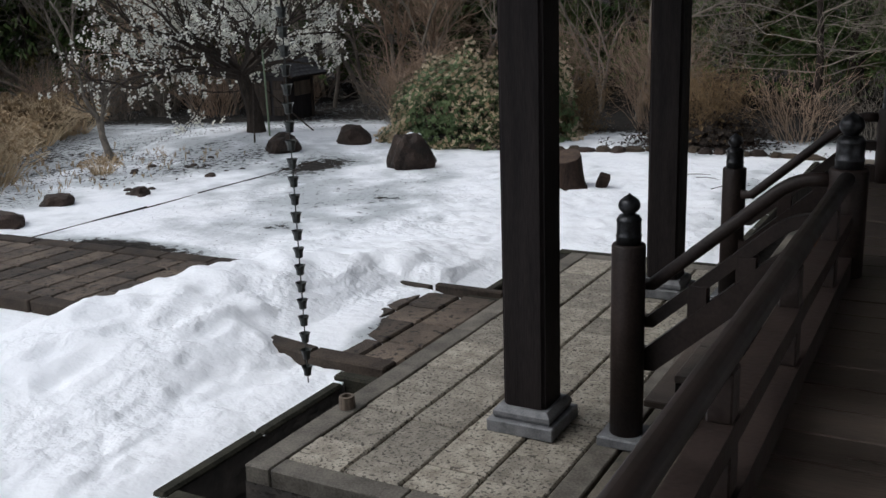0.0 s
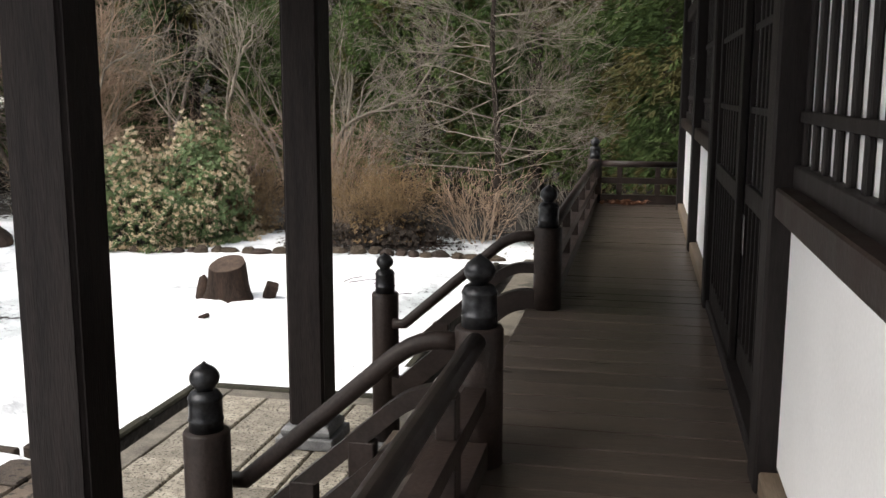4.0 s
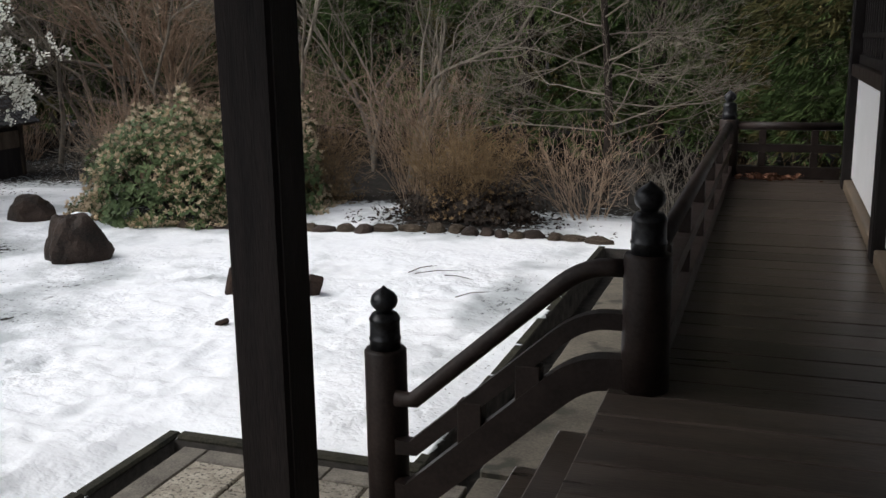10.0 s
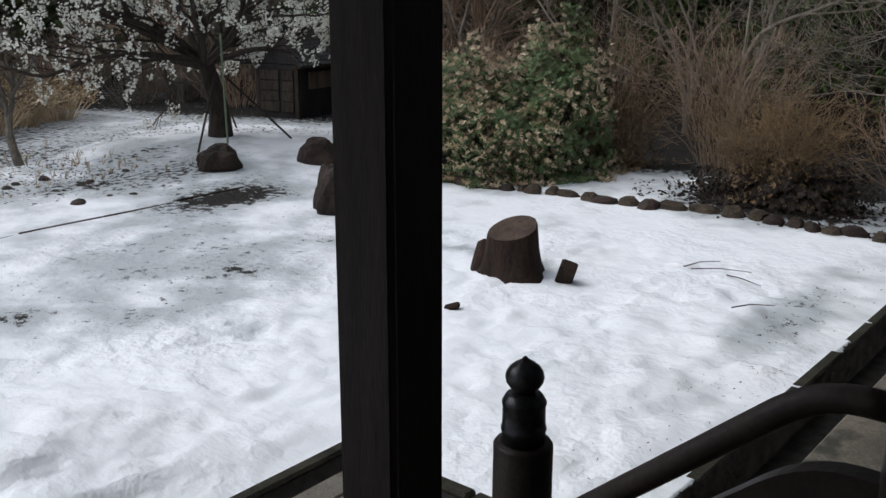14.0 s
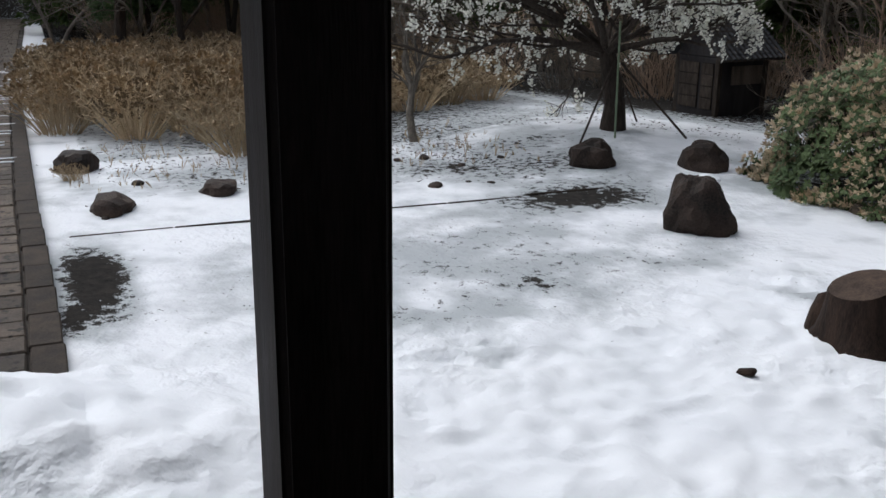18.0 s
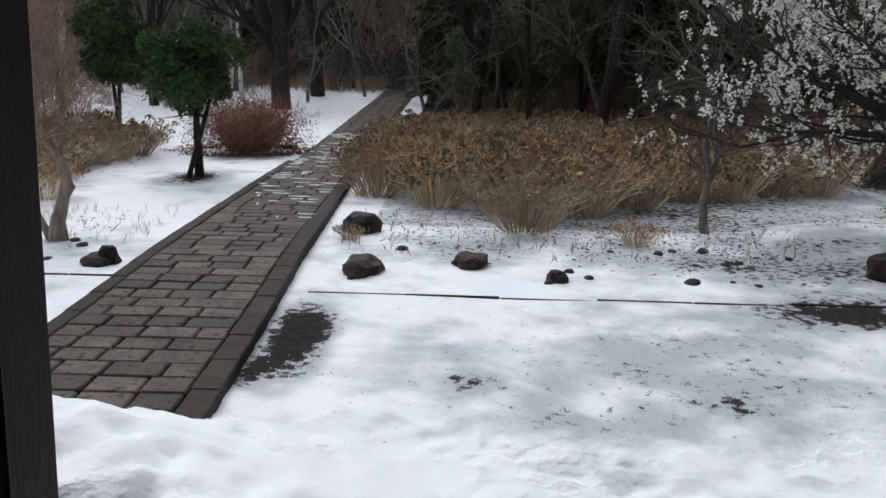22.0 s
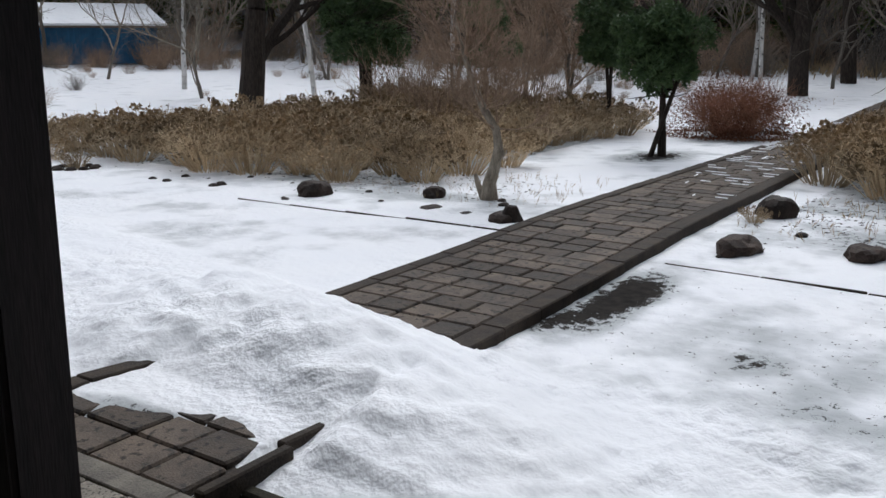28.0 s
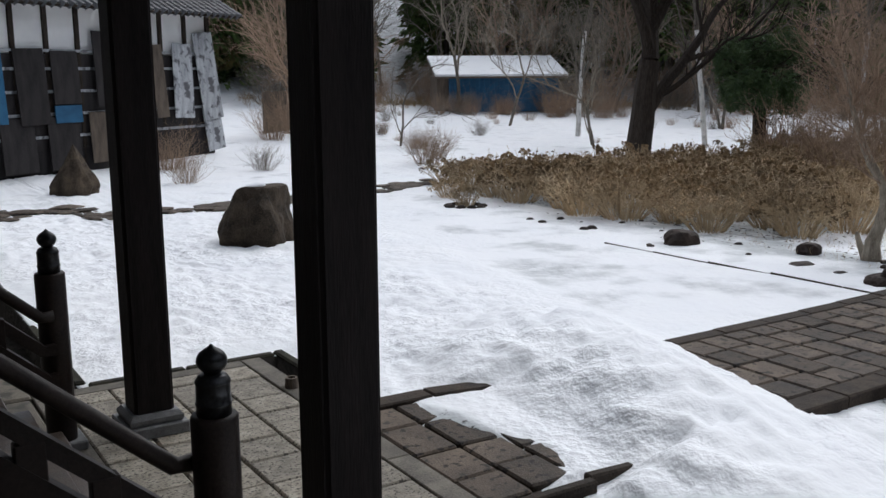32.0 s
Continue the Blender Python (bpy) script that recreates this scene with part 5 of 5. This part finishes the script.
for i in range(70):
    a = radians(r.uniform(90, 164))
    d = r.uniform(54, 68)
    copse(-math.sin(a) * d, math.cos(a) * d + 4, r.uniform(0.9, 1.4), 5 + r.randrange(3), "bare tree at the edge of far woods", r.uniform(0, 360))
# trunks along the path
for x, y, rad in ((-45.5, -3.6, 0.48), (-54, -3.0, 0.42), (-36.5, 5.2, 0.22), (-33, 9.5, 0.25), (-45, -9.5, 0.25), (-34.5, 7.2, 0.14), (-38, 12.0, 0.2)):
    g = bare_tree(int(-x), 12, rad, 5, 1, 0.6, 0.2, start=0.45, bend=0.2, short=0.62, tilt=0.06)
    tree("tall_tree", "tall dark-trunked bare tree beside the path", "bare tree", (x, y, ground_height(x, y) - 0.15), g, M_BARKDARK, 0, "bare trees")
for x, y in ((-31.7, -20.5), (-29.9, -26.6), (-46, -14), (-43.5, -13), (-52, -7.5), (-49, -6.2), (-39, -18)):
    g = bare_tree(int(-x * 3), 10, 0.12, 4, 1, 0.5, 0.25, start=0.5, bend=0.15, short=0.5, tilt=0.12)
    tree("birch_tree", "slender white-barked birch tree", "birch", (x, y, ground_height(x, y) - 0.1), g, M_BIRCH, 0, "birches", M_BARK)


# conifers
def conifer_mesh(seed, h, w, count, rust=0.0, size=1.0, thin=0.034):
    r, g, rusty = random.Random(seed), Geo(), Geo()
    for i in range(count):
        u = r.random() ** 0.8
        z = h * (0.06 + 0.94 * u)
        a = r.uniform(0, 2 * math.pi)
        rad = w * (1 - u) ** 0.75 * (0.60 + 0.40 * r.random()) + 0.1
        rad *= 1 + 0.35 * noise.noise((math.cos(a) * 2.2, math.sin(a) * 2.2, z * 0.9 + seed))
        p = Vector((math.cos(a) * rad, math.sin(a) * rad, z))
        if noise.noise(p * 0.9 + Vector((0, 0, seed))) < -0.22:
            continue
        out = Vector((math.cos(a), math.sin(a), r.uniform(-0.9, 0.1))).normalized()
        side = out.cross(Vector((0, 0, 1))).normalized()
        tgt = rusty if noise.noise(p * 0.7 + Vector((seed, 0, 0))) < rust - 0.5 else g
        lean = (out + side * r.uniform(-0.6, 0.6) + Vector((0, 0, r.uniform(-0.9, 0.5)))).normalized()
        for j in range(8):
            dd = (lean + side * 0.16 * (j - 3.5) + rand_dir(r) * 0.18).normalized()
            tgt.leaf(p + rand_dir(r) * 0.08 * size, dd, dd.cross(rand_dir(r)).normalized(), r.uniform(0.14, 0.32) * size, thin * size, 0.3)
    trunk = Geo().tube([(0, 0, -0.2), (0, 0, h * 0.5), (0, 0, h * 0.96)], [0.20, 0.13, 0.02], n=8)
    return g.mesh("foliage", M_NEEDLE), rusty.mesh("rusty_foliage", M_NEEDLERUST), trunk.mesh("trunk", M_BARKDARK)


CON = [conifer_mesh(200, 13, 2.6, 14000, 0.25, 0.62, 0.022), conifer_mesh(201, 15, 2.3, 2600, 0.2, 1.8), conifer_mesh(202, 12, 2.4, 14000, 0.50, 0.62, 0.022), conifer_mesh(203, 14, 2.5, 800, 0.2, 3.2), conifer_mesh(204, 13, 2.6, 2600, 0.3, 1.8)]


def conifer(x, y, s, k, rz):
    t = thing("conifer", "tall dark green conifer with drooping sprays", "conifer", (x, y, ground_height(x, y) - 0.2), rz, "conifers", s=s)
    for nm, me in zip(("foliage", "rusty_foliage", "trunk"), CON[k]):
        part(nm, me, None, t, kind="" if nm == "trunk" else "stuff")


r = random.Random(99)
for x, y, k in ((-4.8, 20.0, 0), (-1.9, 19.4, 0), (1.2, 18.8, 2), (4.2, 17.5, 2), (-8.2, 22.0, 0), (-0.2, 22.6, 1), (3.2, 22.0, 4), (7.0, 16.5, 1), (-12.5, 23.0, 1), (-16.5, 23.6, 4), (-20.5, 23.0, 1), (-24.5, 22.0, 4), (-29, 21.5, 1), (-33.5, 20.5, 4), (-39, 19.5, 1), (-43, 16.5, 4), (-10.2, 26.5, 4), (-5.8, 25.5, 1), (-48, 13.5, 1), (-52, 10.5, 4), (-2.5, 26.0, 1), (-19.0, 27.0, 1), (-27, 25, 4), (-36, 24, 1), (2.6, 15.0, 2), (-14, 28, 1), (-23, 28, 4), (-32, 26, 1), (-41, 22, 4), (-47, 19, 1), (-56, 12, 1), (-57, 6.5, 4), (9.5, 13.0, 0), (6, 21, 4), (-45, 9.4, 1), (-41.5, 12.6, 1), (-53, 4.4, 1), (-44, 13.8, 4)):
    conifer(x, y, r.uniform(0.9, 1.25), k, r.uniform(0, 360))
for i in range(100):
    a = radians(80 + i * 0.9)
    d = r.uniform(66, 90)
    x, y = -math.sin(a) * d, math.cos(a) * d + 4
    if not 146 < math.degrees(a) < 152:
        conifer(x, y, r.uniform(0.9, 1.5), 3, r.uniform(0, 360))
THICK = []
for k, m in enumerate((M_TWIGBROWN, M_TWIGBROWN, M_TWIG)):
    f = Geo()
    g = shrub_twigs(300 + k, 3.0, 2.0, 80, 2, 0.010, fine=f)[0]
    THICK.append((g.mesh("stem_tuft", m), f.mesh("twig_tangle", m)))
spots = []
for i in range(50):
    x, y = r.uniform(-50, -9), r.uniform(15.2, 21)
    if not (y < 15.5 and x > -13 or -20 < x < -14 and y < 18):
        spots.append((x, y, r.uniform(0.7, 1.2)))
for i in range(70):
    a, d = radians(r.uniform(92, 156)), r.uniform(55, 68)
    x, y = -math.sin(a) * d, math.cos(a) * d + 4
    if abs(y - path_y(x)) > 3:
        spots.append((x, y, r.uniform(0.8, 1.6)))
for i in range(16):
    x, y = r.uniform(-44, -38.5), r.uniform(3.5, 16)
    spots.append((x, y, r.uniform(0.9, 1.6)))
for i in range(80):
    a, d = radians(r.uniform(100, 152)), r.uniform(34, 54)
    x, y = -math.sin(a) * d, math.cos(a) * d + 4
    if y < -8 and math.hypot(x + 35.5, y + 40.3) > 6:
        spots.append((x, y, r.uniform(0.15, 0.45)))
for i in range(16):
    spots.append((-30.4 - i * 0.55 + r.uniform(-1, 1), -35.6 - (i - 8) * 0.55 * -0.9 + r.uniform(-1, 1), r.uniform(0.45, 0.75)))
for x, y, s in ((-24.5, -9.0, 1.3), (-29.5, -9.5, 1.6), (-27.5, -13.0, 1.4), (-8.9, -19.8, 0.5), (-9.8, -24.0, 0.8), (-18.6, -22.0, 0.75), (-19.8, -23.2, 0.6), (-12.6, -22.8, 0.5), (-16.5, -31, 0.9), (-18.5, -33, 1.0)):
    spots.append((x, y, s))
for x, y, s in spots:
    t = thing("thicket", "tangled leafless undergrowth of brown stems", "undergrowth", (x, y, ground_height(x, y) - 0.05), r.uniform(0, 360), "undergrowth", s=s)
    for me in THICK[r.choice((0, 0, 1, 2))]:
        part(me.name.split(".")[0], me, None, t, kind="stuff")

# dry grass along the wood's edge and before the shed, tufts by the beds
g = Geo()
for i in range(5200):
    if i < 3200:
        a, d = radians(r.uniform(93, 158)), r.gauss(55, 2.0)
        x, y = -math.sin(a) * d, math.cos(a) * d + 4
    elif i < 4400:
        u = r.uniform(-8, 9)
        x, y = -33.6 - u * 0.9 + r.gauss(0, 0.8), -37.2 + u * 0.44 + r.gauss(0, 0.8)
    else:
        x, y = r.choice(((r.uniform(-15.5, -12.2), r.uniform(-4.6, 0)), (r.uniform(-16, -12.2), r.uniform(2.6, 9.5)), (r.uniform(-40, -29), r.uniform(-4, -1.2)), (r.uniform(-31, -20), r.uniform(2.2, 3.2))))
    if abs(y - path_y(x)) < 1.3:
        continue
    p = Vector((x, y, ground_height(x, y)))
    tall = r.uniform(0.5, 1.1) if i < 4400 else r.uniform(0.08, 0.28)
    d = (Vector((0, 0, 1)) + rand_dir(r) * 0.45).normalized()
    for k in range(3):
        e = (d + rand_dir(r) * 0.3).normalized()
        g.leaf(p, e, e.orthogonal().normalized(), tall * r.uniform(0.7, 1), 0.035 if i < 4400 else 0.006)
lay(solid("dry_grass", g, M_GRASS, "tan dry grass standing along the wood's edge", "dry grass", kind="stuff"))


# ---- buildings ----
def tiled_slope(g, p, along, down, n_along, n_down, lift=0.05):
    """Courses of curved tiles on a slope from p, with its eave along `down`."""
    a, d = along / n_along, down / n_down
    nrm = along.cross(down).normalized()
    if nrm.z < 0:
        nrm = -nrm
    for j in range(n_down):
        for i in range(n_along):
            o = p + a * i + d * j
            k = 5
            prof = [o + a * (t / (k - 1)) + nrm * lift * math.sin(math.pi * 1.5 * t / (k - 1)) for t in range(k)]
            low = [q + d * 1.12 + nrm * 0.02 for q in prof]
            thick = [q - nrm * 0.035 for q in low]
            g.add(prof + low + thick, [(t, t + 1, k + t + 1, k + t) for t in range(k - 1)] + [(k + t, k + t + 1, 2 * k + t + 1, 2 * k + t) for t in range(k - 1)])


def storehouse():
    corner, yaw = Vector((-12.8, -28.1, 0)), 29.5
    t = thing("storehouse", "tile-roofed white storehouse with old boards leaned on it", "storehouse", (corner.x, corner.y, -0.30), yaw)
    L, D, H = 17.0, 7.0, 5.35
    part("wall", Geo().box((L / 2, -D / 2, H / 2), (L, D, H), 0.02), M_PLASTER, t, "white plaster wall")
    part("base_wall", Geo().box((L / 2, 0.02, 0.4), (L, 0.14, 0.8), 0.02), M_DARKBOARD, t)
    for i in range(14):
        part("wall_timber", Geo().box((0.12 + i * 1.22, 0.03, H / 2), (0.16, 0.12, H), 0.01), M_BARKDARK, t)
    for z in (1.2, 1.9, 2.6, 3.3, 3.85):
        part("rail_board", Geo().box((L / 2, 0.10, z), (L, 0.05, 0.09), 0.006), M_GREYBOARD, t)
    part("dark_boarding", Geo().box((L / 2, 0.05, 2.1), (L - 0.3, 0.05, 3.3), 0.01), M_DARKBOARD, t)
    g = Geo()
    tiled_slope(g, Vector((-0.9, -D / 2, H + 2.2)), Vector((L + 1.8, 0, 0)), Vector((0, D / 2 + 0.9, -2.35)), 58, 14, 0.115)
    part("roof_tiling", g, M_TILE, t, "grey curved roof tiles", kind="stuff")
    part("roof_deck", Geo().tube([(L / 2, -D / 2, H + 2.12), (L / 2, 0.85, H - 0.17)], (L / 2 + 0.88, 0.04), square=True), M_BARKDARK, t)
    part("back_slope", Geo().tube([(L / 2, -D / 2, H + 2.15), (L / 2, -D - 0.8, H - 0.1)], (L / 2 + 0.88, 0.05), square=True), M_TILE, t)
    part("gable", Geo().add([Vector((0, 0, H)), Vector((0, -D, H)), Vector((0, -D / 2, H + 2.1)), Vector((L, 0, H)), Vector((L, -D, H)), Vector((L, -D / 2, H + 2.1))], [(0, 2, 1), (3, 4, 5), (0, 3, 5, 2), (1, 2, 5, 4), (0, 1, 4, 3)]), M_PLASTER, t)
    boards = ((0.35, 2.75, 0.95, 2.9, M_GREYBOARD, 0.10), (1.55, 2.6, 0.9, 2.4, M_GREYBOARD, -0.05), (2.6, 2.6, 0.55, 2.3, M_OLDWOOD, 0.05), (4.75, 3.0, 0.85, 2.2, M_DARKBOARD, 0.0), (6.2, 2.75, 0.95, 1.5, M_DARKBOARD, 0.0), (6.2, 1.72, 0.95, 0.50, M_BLUE, 0.0), (7.35, 2.5, 1.0, 2.1, M_DARKBOARD, 0.02), (8.75, 2.5, 1.05, 1.95, M_BLUE, 0.0), (9.6, 2.3, 1.0, 3.0, M_DARKBOARD, 0.0), (0.2, 1.05, 0.85, 1.6, M_GREYBOARD, 0.12), (5.1, 1.0, 0.7, 1.5, M_OLDWOOD, 0.0), (6.4, 0.9, 1.1, 1.5, M_DARKBOARD, 0.0), (7.9, 0.9, 1.1, 1.5, M_DARKBOARD, 0.0))
    for i, (x, z, w, h, m, tilt) in enumerate(boards):
        word = {M_GREYBOARD: "streaked pale grey", M_BLUE: "faded blue", M_DARKBOARD: "dark weathered", M_OLDWOOD: "brown weathered"}[m]
        b = solid("leaning_board", Geo().box((0, 0, 0), (w, 0.04, h), 0.008, Euler((0.06, tilt, 0)).to_matrix()), m, word + " board leaning on the storehouse wall", "board", (0, 0, 0), 0, "leaning boards")
        b.matrix_world = t.matrix_world @ pose(x * 1.12, 0.24 + 0.03 * (i % 2), z * 1.10) @ Matrix.Diagonal((1.1, 1, 1.1, 1))


storehouse()


def shed():
    x, y = -35.5, -40.3
    t = thing("shed", "low blue shed with a snow-covered roof", "shed", (x, y, ground_height(x, y) - 0.05), -26)
    L, D, H = 6.6, 4.0, 2.0
    part("wall", Geo().box((0, 0, H / 2), (L, D, H), 0.02), M_BLUE, t, "blue painted sheet wall")
    for i in range(22):
        part("rib", Geo().box((-L / 2 + 0.15 + i * 0.29, D / 2 + 0.01, H / 2), (0.05, 0.03, H), 0.005), M_BLUE, t)
    part("end_wall", Geo().box((L / 2 + 0.35, 0, H / 2), (0.7, D * 0.9, H), 0.02), M_OLDWOOD, t)
    cover = part("roof", Geo().tube([(0.2, D / 2 + 0.5, H + 0.02), (0.2, -D / 2 - 0.3, H + 1.15)], (L / 2 + 0.7, 0.05), square=True), M_OLDWOOD, t)
    part("roof_snow", Geo().tube([(0.2, D / 2 + 0.46, H + 0.13), (0.2, -D / 2 - 0.28, H + 1.28)], (L / 2 + 0.66, 0.075), square=True), M_SNOW, cover, "snow lying on the roof")


shed()

fence = thing("board_fence", "low weathered board fence beyond the storehouse", "fence", (-17.2, -33.5, ground_height(-17.2, -33.5) - 0.05), 25)
for i in range(24):
    part("board", Geo().box((-i * 0.17, 0, 0.95 + 0.02 * (i % 3)), (0.155, 0.03, 1.9), 0.004), M_OLDWOOD, fence)
for z in (0.5, 1.5):
    part("rail", Geo().box((-2.0, 0.04, z), (4.1, 0.05, 0.08), 0.006), M_OLDWOOD, fence)


def hut():
    t = thing("garden_hut", "small dark tile-roofed wooden hut behind the plum tree", "hut", (-17.7, 16.9, ground_height(-17.7, 16.9) - 0.05), 97)
    H, W, D = 1.40, 1.5, 1.3
    wall = part("wall", Geo().box((0, 0, H / 2), (W, D, H), 0.02), M_DARKBOARD, t)
    for x in (-W / 2, W / 2):
        g = Geo().add([Vector((x + dx, y, z)) for dx in (-0.02, 0.02) for y, z in ((-D / 2, H), (D / 2, H), (0, H + 0.62))], [(0, 1, 2), (5, 4, 3), (0, 3, 4, 1), (1, 4, 5, 2), (2, 5, 3, 0)])
        part("gable", g, M_DARKBOARD, t)
    for y, w in ((-0.38, 0.36), (0.2, 0.6)):
        for k in range(4):
            part("side_board", Geo().box((-W / 2 - 0.02, y, 0.35 + k * 0.26), (0.03, w, 0.24), 0.006), M_BARKDARK, wall)
    part("front_panel", Geo().box((0.15, -D / 2 - 0.02, 0.98), (0.95, 0.03, 0.42), 0.008), M_OLDWOOD, wall, "weathered boarded front panel")
    for x in (-0.70, 0.72):
        for y in (-0.64, 0.62):
            part("post", Geo().box((x, y, H / 2), (0.12, 0.12, H), 0.01), M_BARKDARK, t)
    g = Geo()
    tiled_slope(g, Vector((-1.05, 0, H + 0.80)), Vector((2.1, 0, 0)), Vector((0, -1.05, -0.82)), 13, 9, 0.035)
    part("roof_tiling", g, M_TILEDARK, t, "dark roof tiles", kind="stuff")
    part("roof_deck", Geo().tube([(0, 0, H + 0.75), (0, -1.02, H - 0.05)], (1.03, 0.03), square=True), M_BARKDARK, t)
    part("back_slope", Geo().tube([(0, 0, H + 0.77), (0, 1.02, H - 0.03)], (1.03, 0.04), square=True), M_TILEDARK, t)
    part("ridge", Geo().tube([(-1.08, 0, H + 0.85), (1.08, 0, H + 0.85)], 0.075, n=8), M_TILEDARK, t)


hut()

# curved stone-set path before the storehouse
lane = thing("stone_lane", "narrow curved lane of dark flat stones in snow", "stone lane", kind="structure")
r = random.Random(31)
for i in range(190):
    u = r.uniform(-2, 16.5)
    v = r.uniform(-0.55, 0.55)
    x, y = 0.5 - u, -13.0 - 0.014 * u * u - 0.02 * u + v
    s = r.uniform(0.16, 0.30)
    ob = part("flat_stone", lump(i % 7, s * 1.1, s * 0.9, 0.045, 2, flat=0.5), M_PAVERWET, lane)
    ob.location = (x, y, ground_height(x, y) + 0.004)
    lay(ob)

# fallen leaves and sticks
r = random.Random(14)
g = Geo()
for i in range(1500):
    p = Vector((r.gauss(-3.9, 0.75), r.gauss(12.75, 0.33), 0))
    p.z = ground_height(p.x, p.y) + r.uniform(0.0, 0.05)
    d = rand_dir(r, (-0.3, 0.5))
    g.leaf(p, d, d.cross(rand_dir(r)).normalized(), r.uniform(0.05, 0.10), 0.018, 0.4)
g2 = Geo()
for i in range(5200):
    if i < 3000:
        x, y = r.gauss(-13.6, 1.3), r.gauss(9.8, 1.9)
    elif i < 3900:
        x, y = r.gauss(-14.0, 0.8), r.uniform(-12, -1.0)
    elif i < 4600:
        x, y = r.gauss(-14.6, 1.0), r.uniform(2.7, 7)
    elif i < 5000:
        x, y = r.gauss(-8.0, 1.0), r.uniform(3.0, 9.5)
    else:
        x, y = r.gauss(-2.1, 0.25), r.uniform(5.0, 11.0)
    if x > -11.6 and i < 4600:
        continue
    p = Vector((x, y, ground_height(x, y) + 0.008))
    d = rand_dir(r, (-0.1, 0.35))
    big = 1.0 if i < 4600 else 0.45
    g2.leaf(p, d, d.cross(rand_dir(r)).normalized(), r.uniform(0.04, 0.10) * big, r.uniform(0.004, 0.011) * big, 0.4)
lay(solid("ground_litter", g2, M_BARKDARK, "scattered dead leaves and stalks on thin snow", "leaf litter", kind="stuff"))
lay(solid("leaf_mound", g, M_STUMP, "mound of dead brown leaves under the shrub", "dead leaves", kind="stuff"))
r = random.Random(4)
g = Geo()
for i in range(170):
    p = Vector((r.gauss(0.42, 0.16), r.gauss(9.76, 0.05), DECK + r.uniform(0.004, 0.05)))
    d = rand_dir(r, (-0.3, 0.3))
    g.leaf(p, d, d.cross(rand_dir(r)).normalized(), 0.07, 0.02, 0.4)
solid("leaf_litter", g, M_TWIGRED, "drift of dead red-brown leaves on the veranda end", "dead leaves", kind="stuff")
for x, y, L, a in ((-3.3, 9.6, 0.55, 20), (-3.0, 9.45, 0.45, -30), (-3.55, 9.7, 0.4, 60), (-2.6, 8.7, 0.35, 40)):
    g, k = Geo(), Vector((math.cos(radians(a)), math.sin(radians(a)), 0))
    g.tube([-k * L / 2, Vector((0, 0, 0.03)), k * L / 2 + Vector((0.03, 0.05, 0.01))], [0.007, 0.006, 0.003], n=5)
    g.tube([Vector((0, 0, 0.03)), k * 0.15 + Vector((0.06, -0.08, 0.05))], [0.004, 0.0025], n=4)
    solid("fallen_twig", g, M_BARKDARK, "dark fallen twig lying on the snow", "twig", (x, y, ground_height(x, y) + 0.01), 0, "fallen twigs")
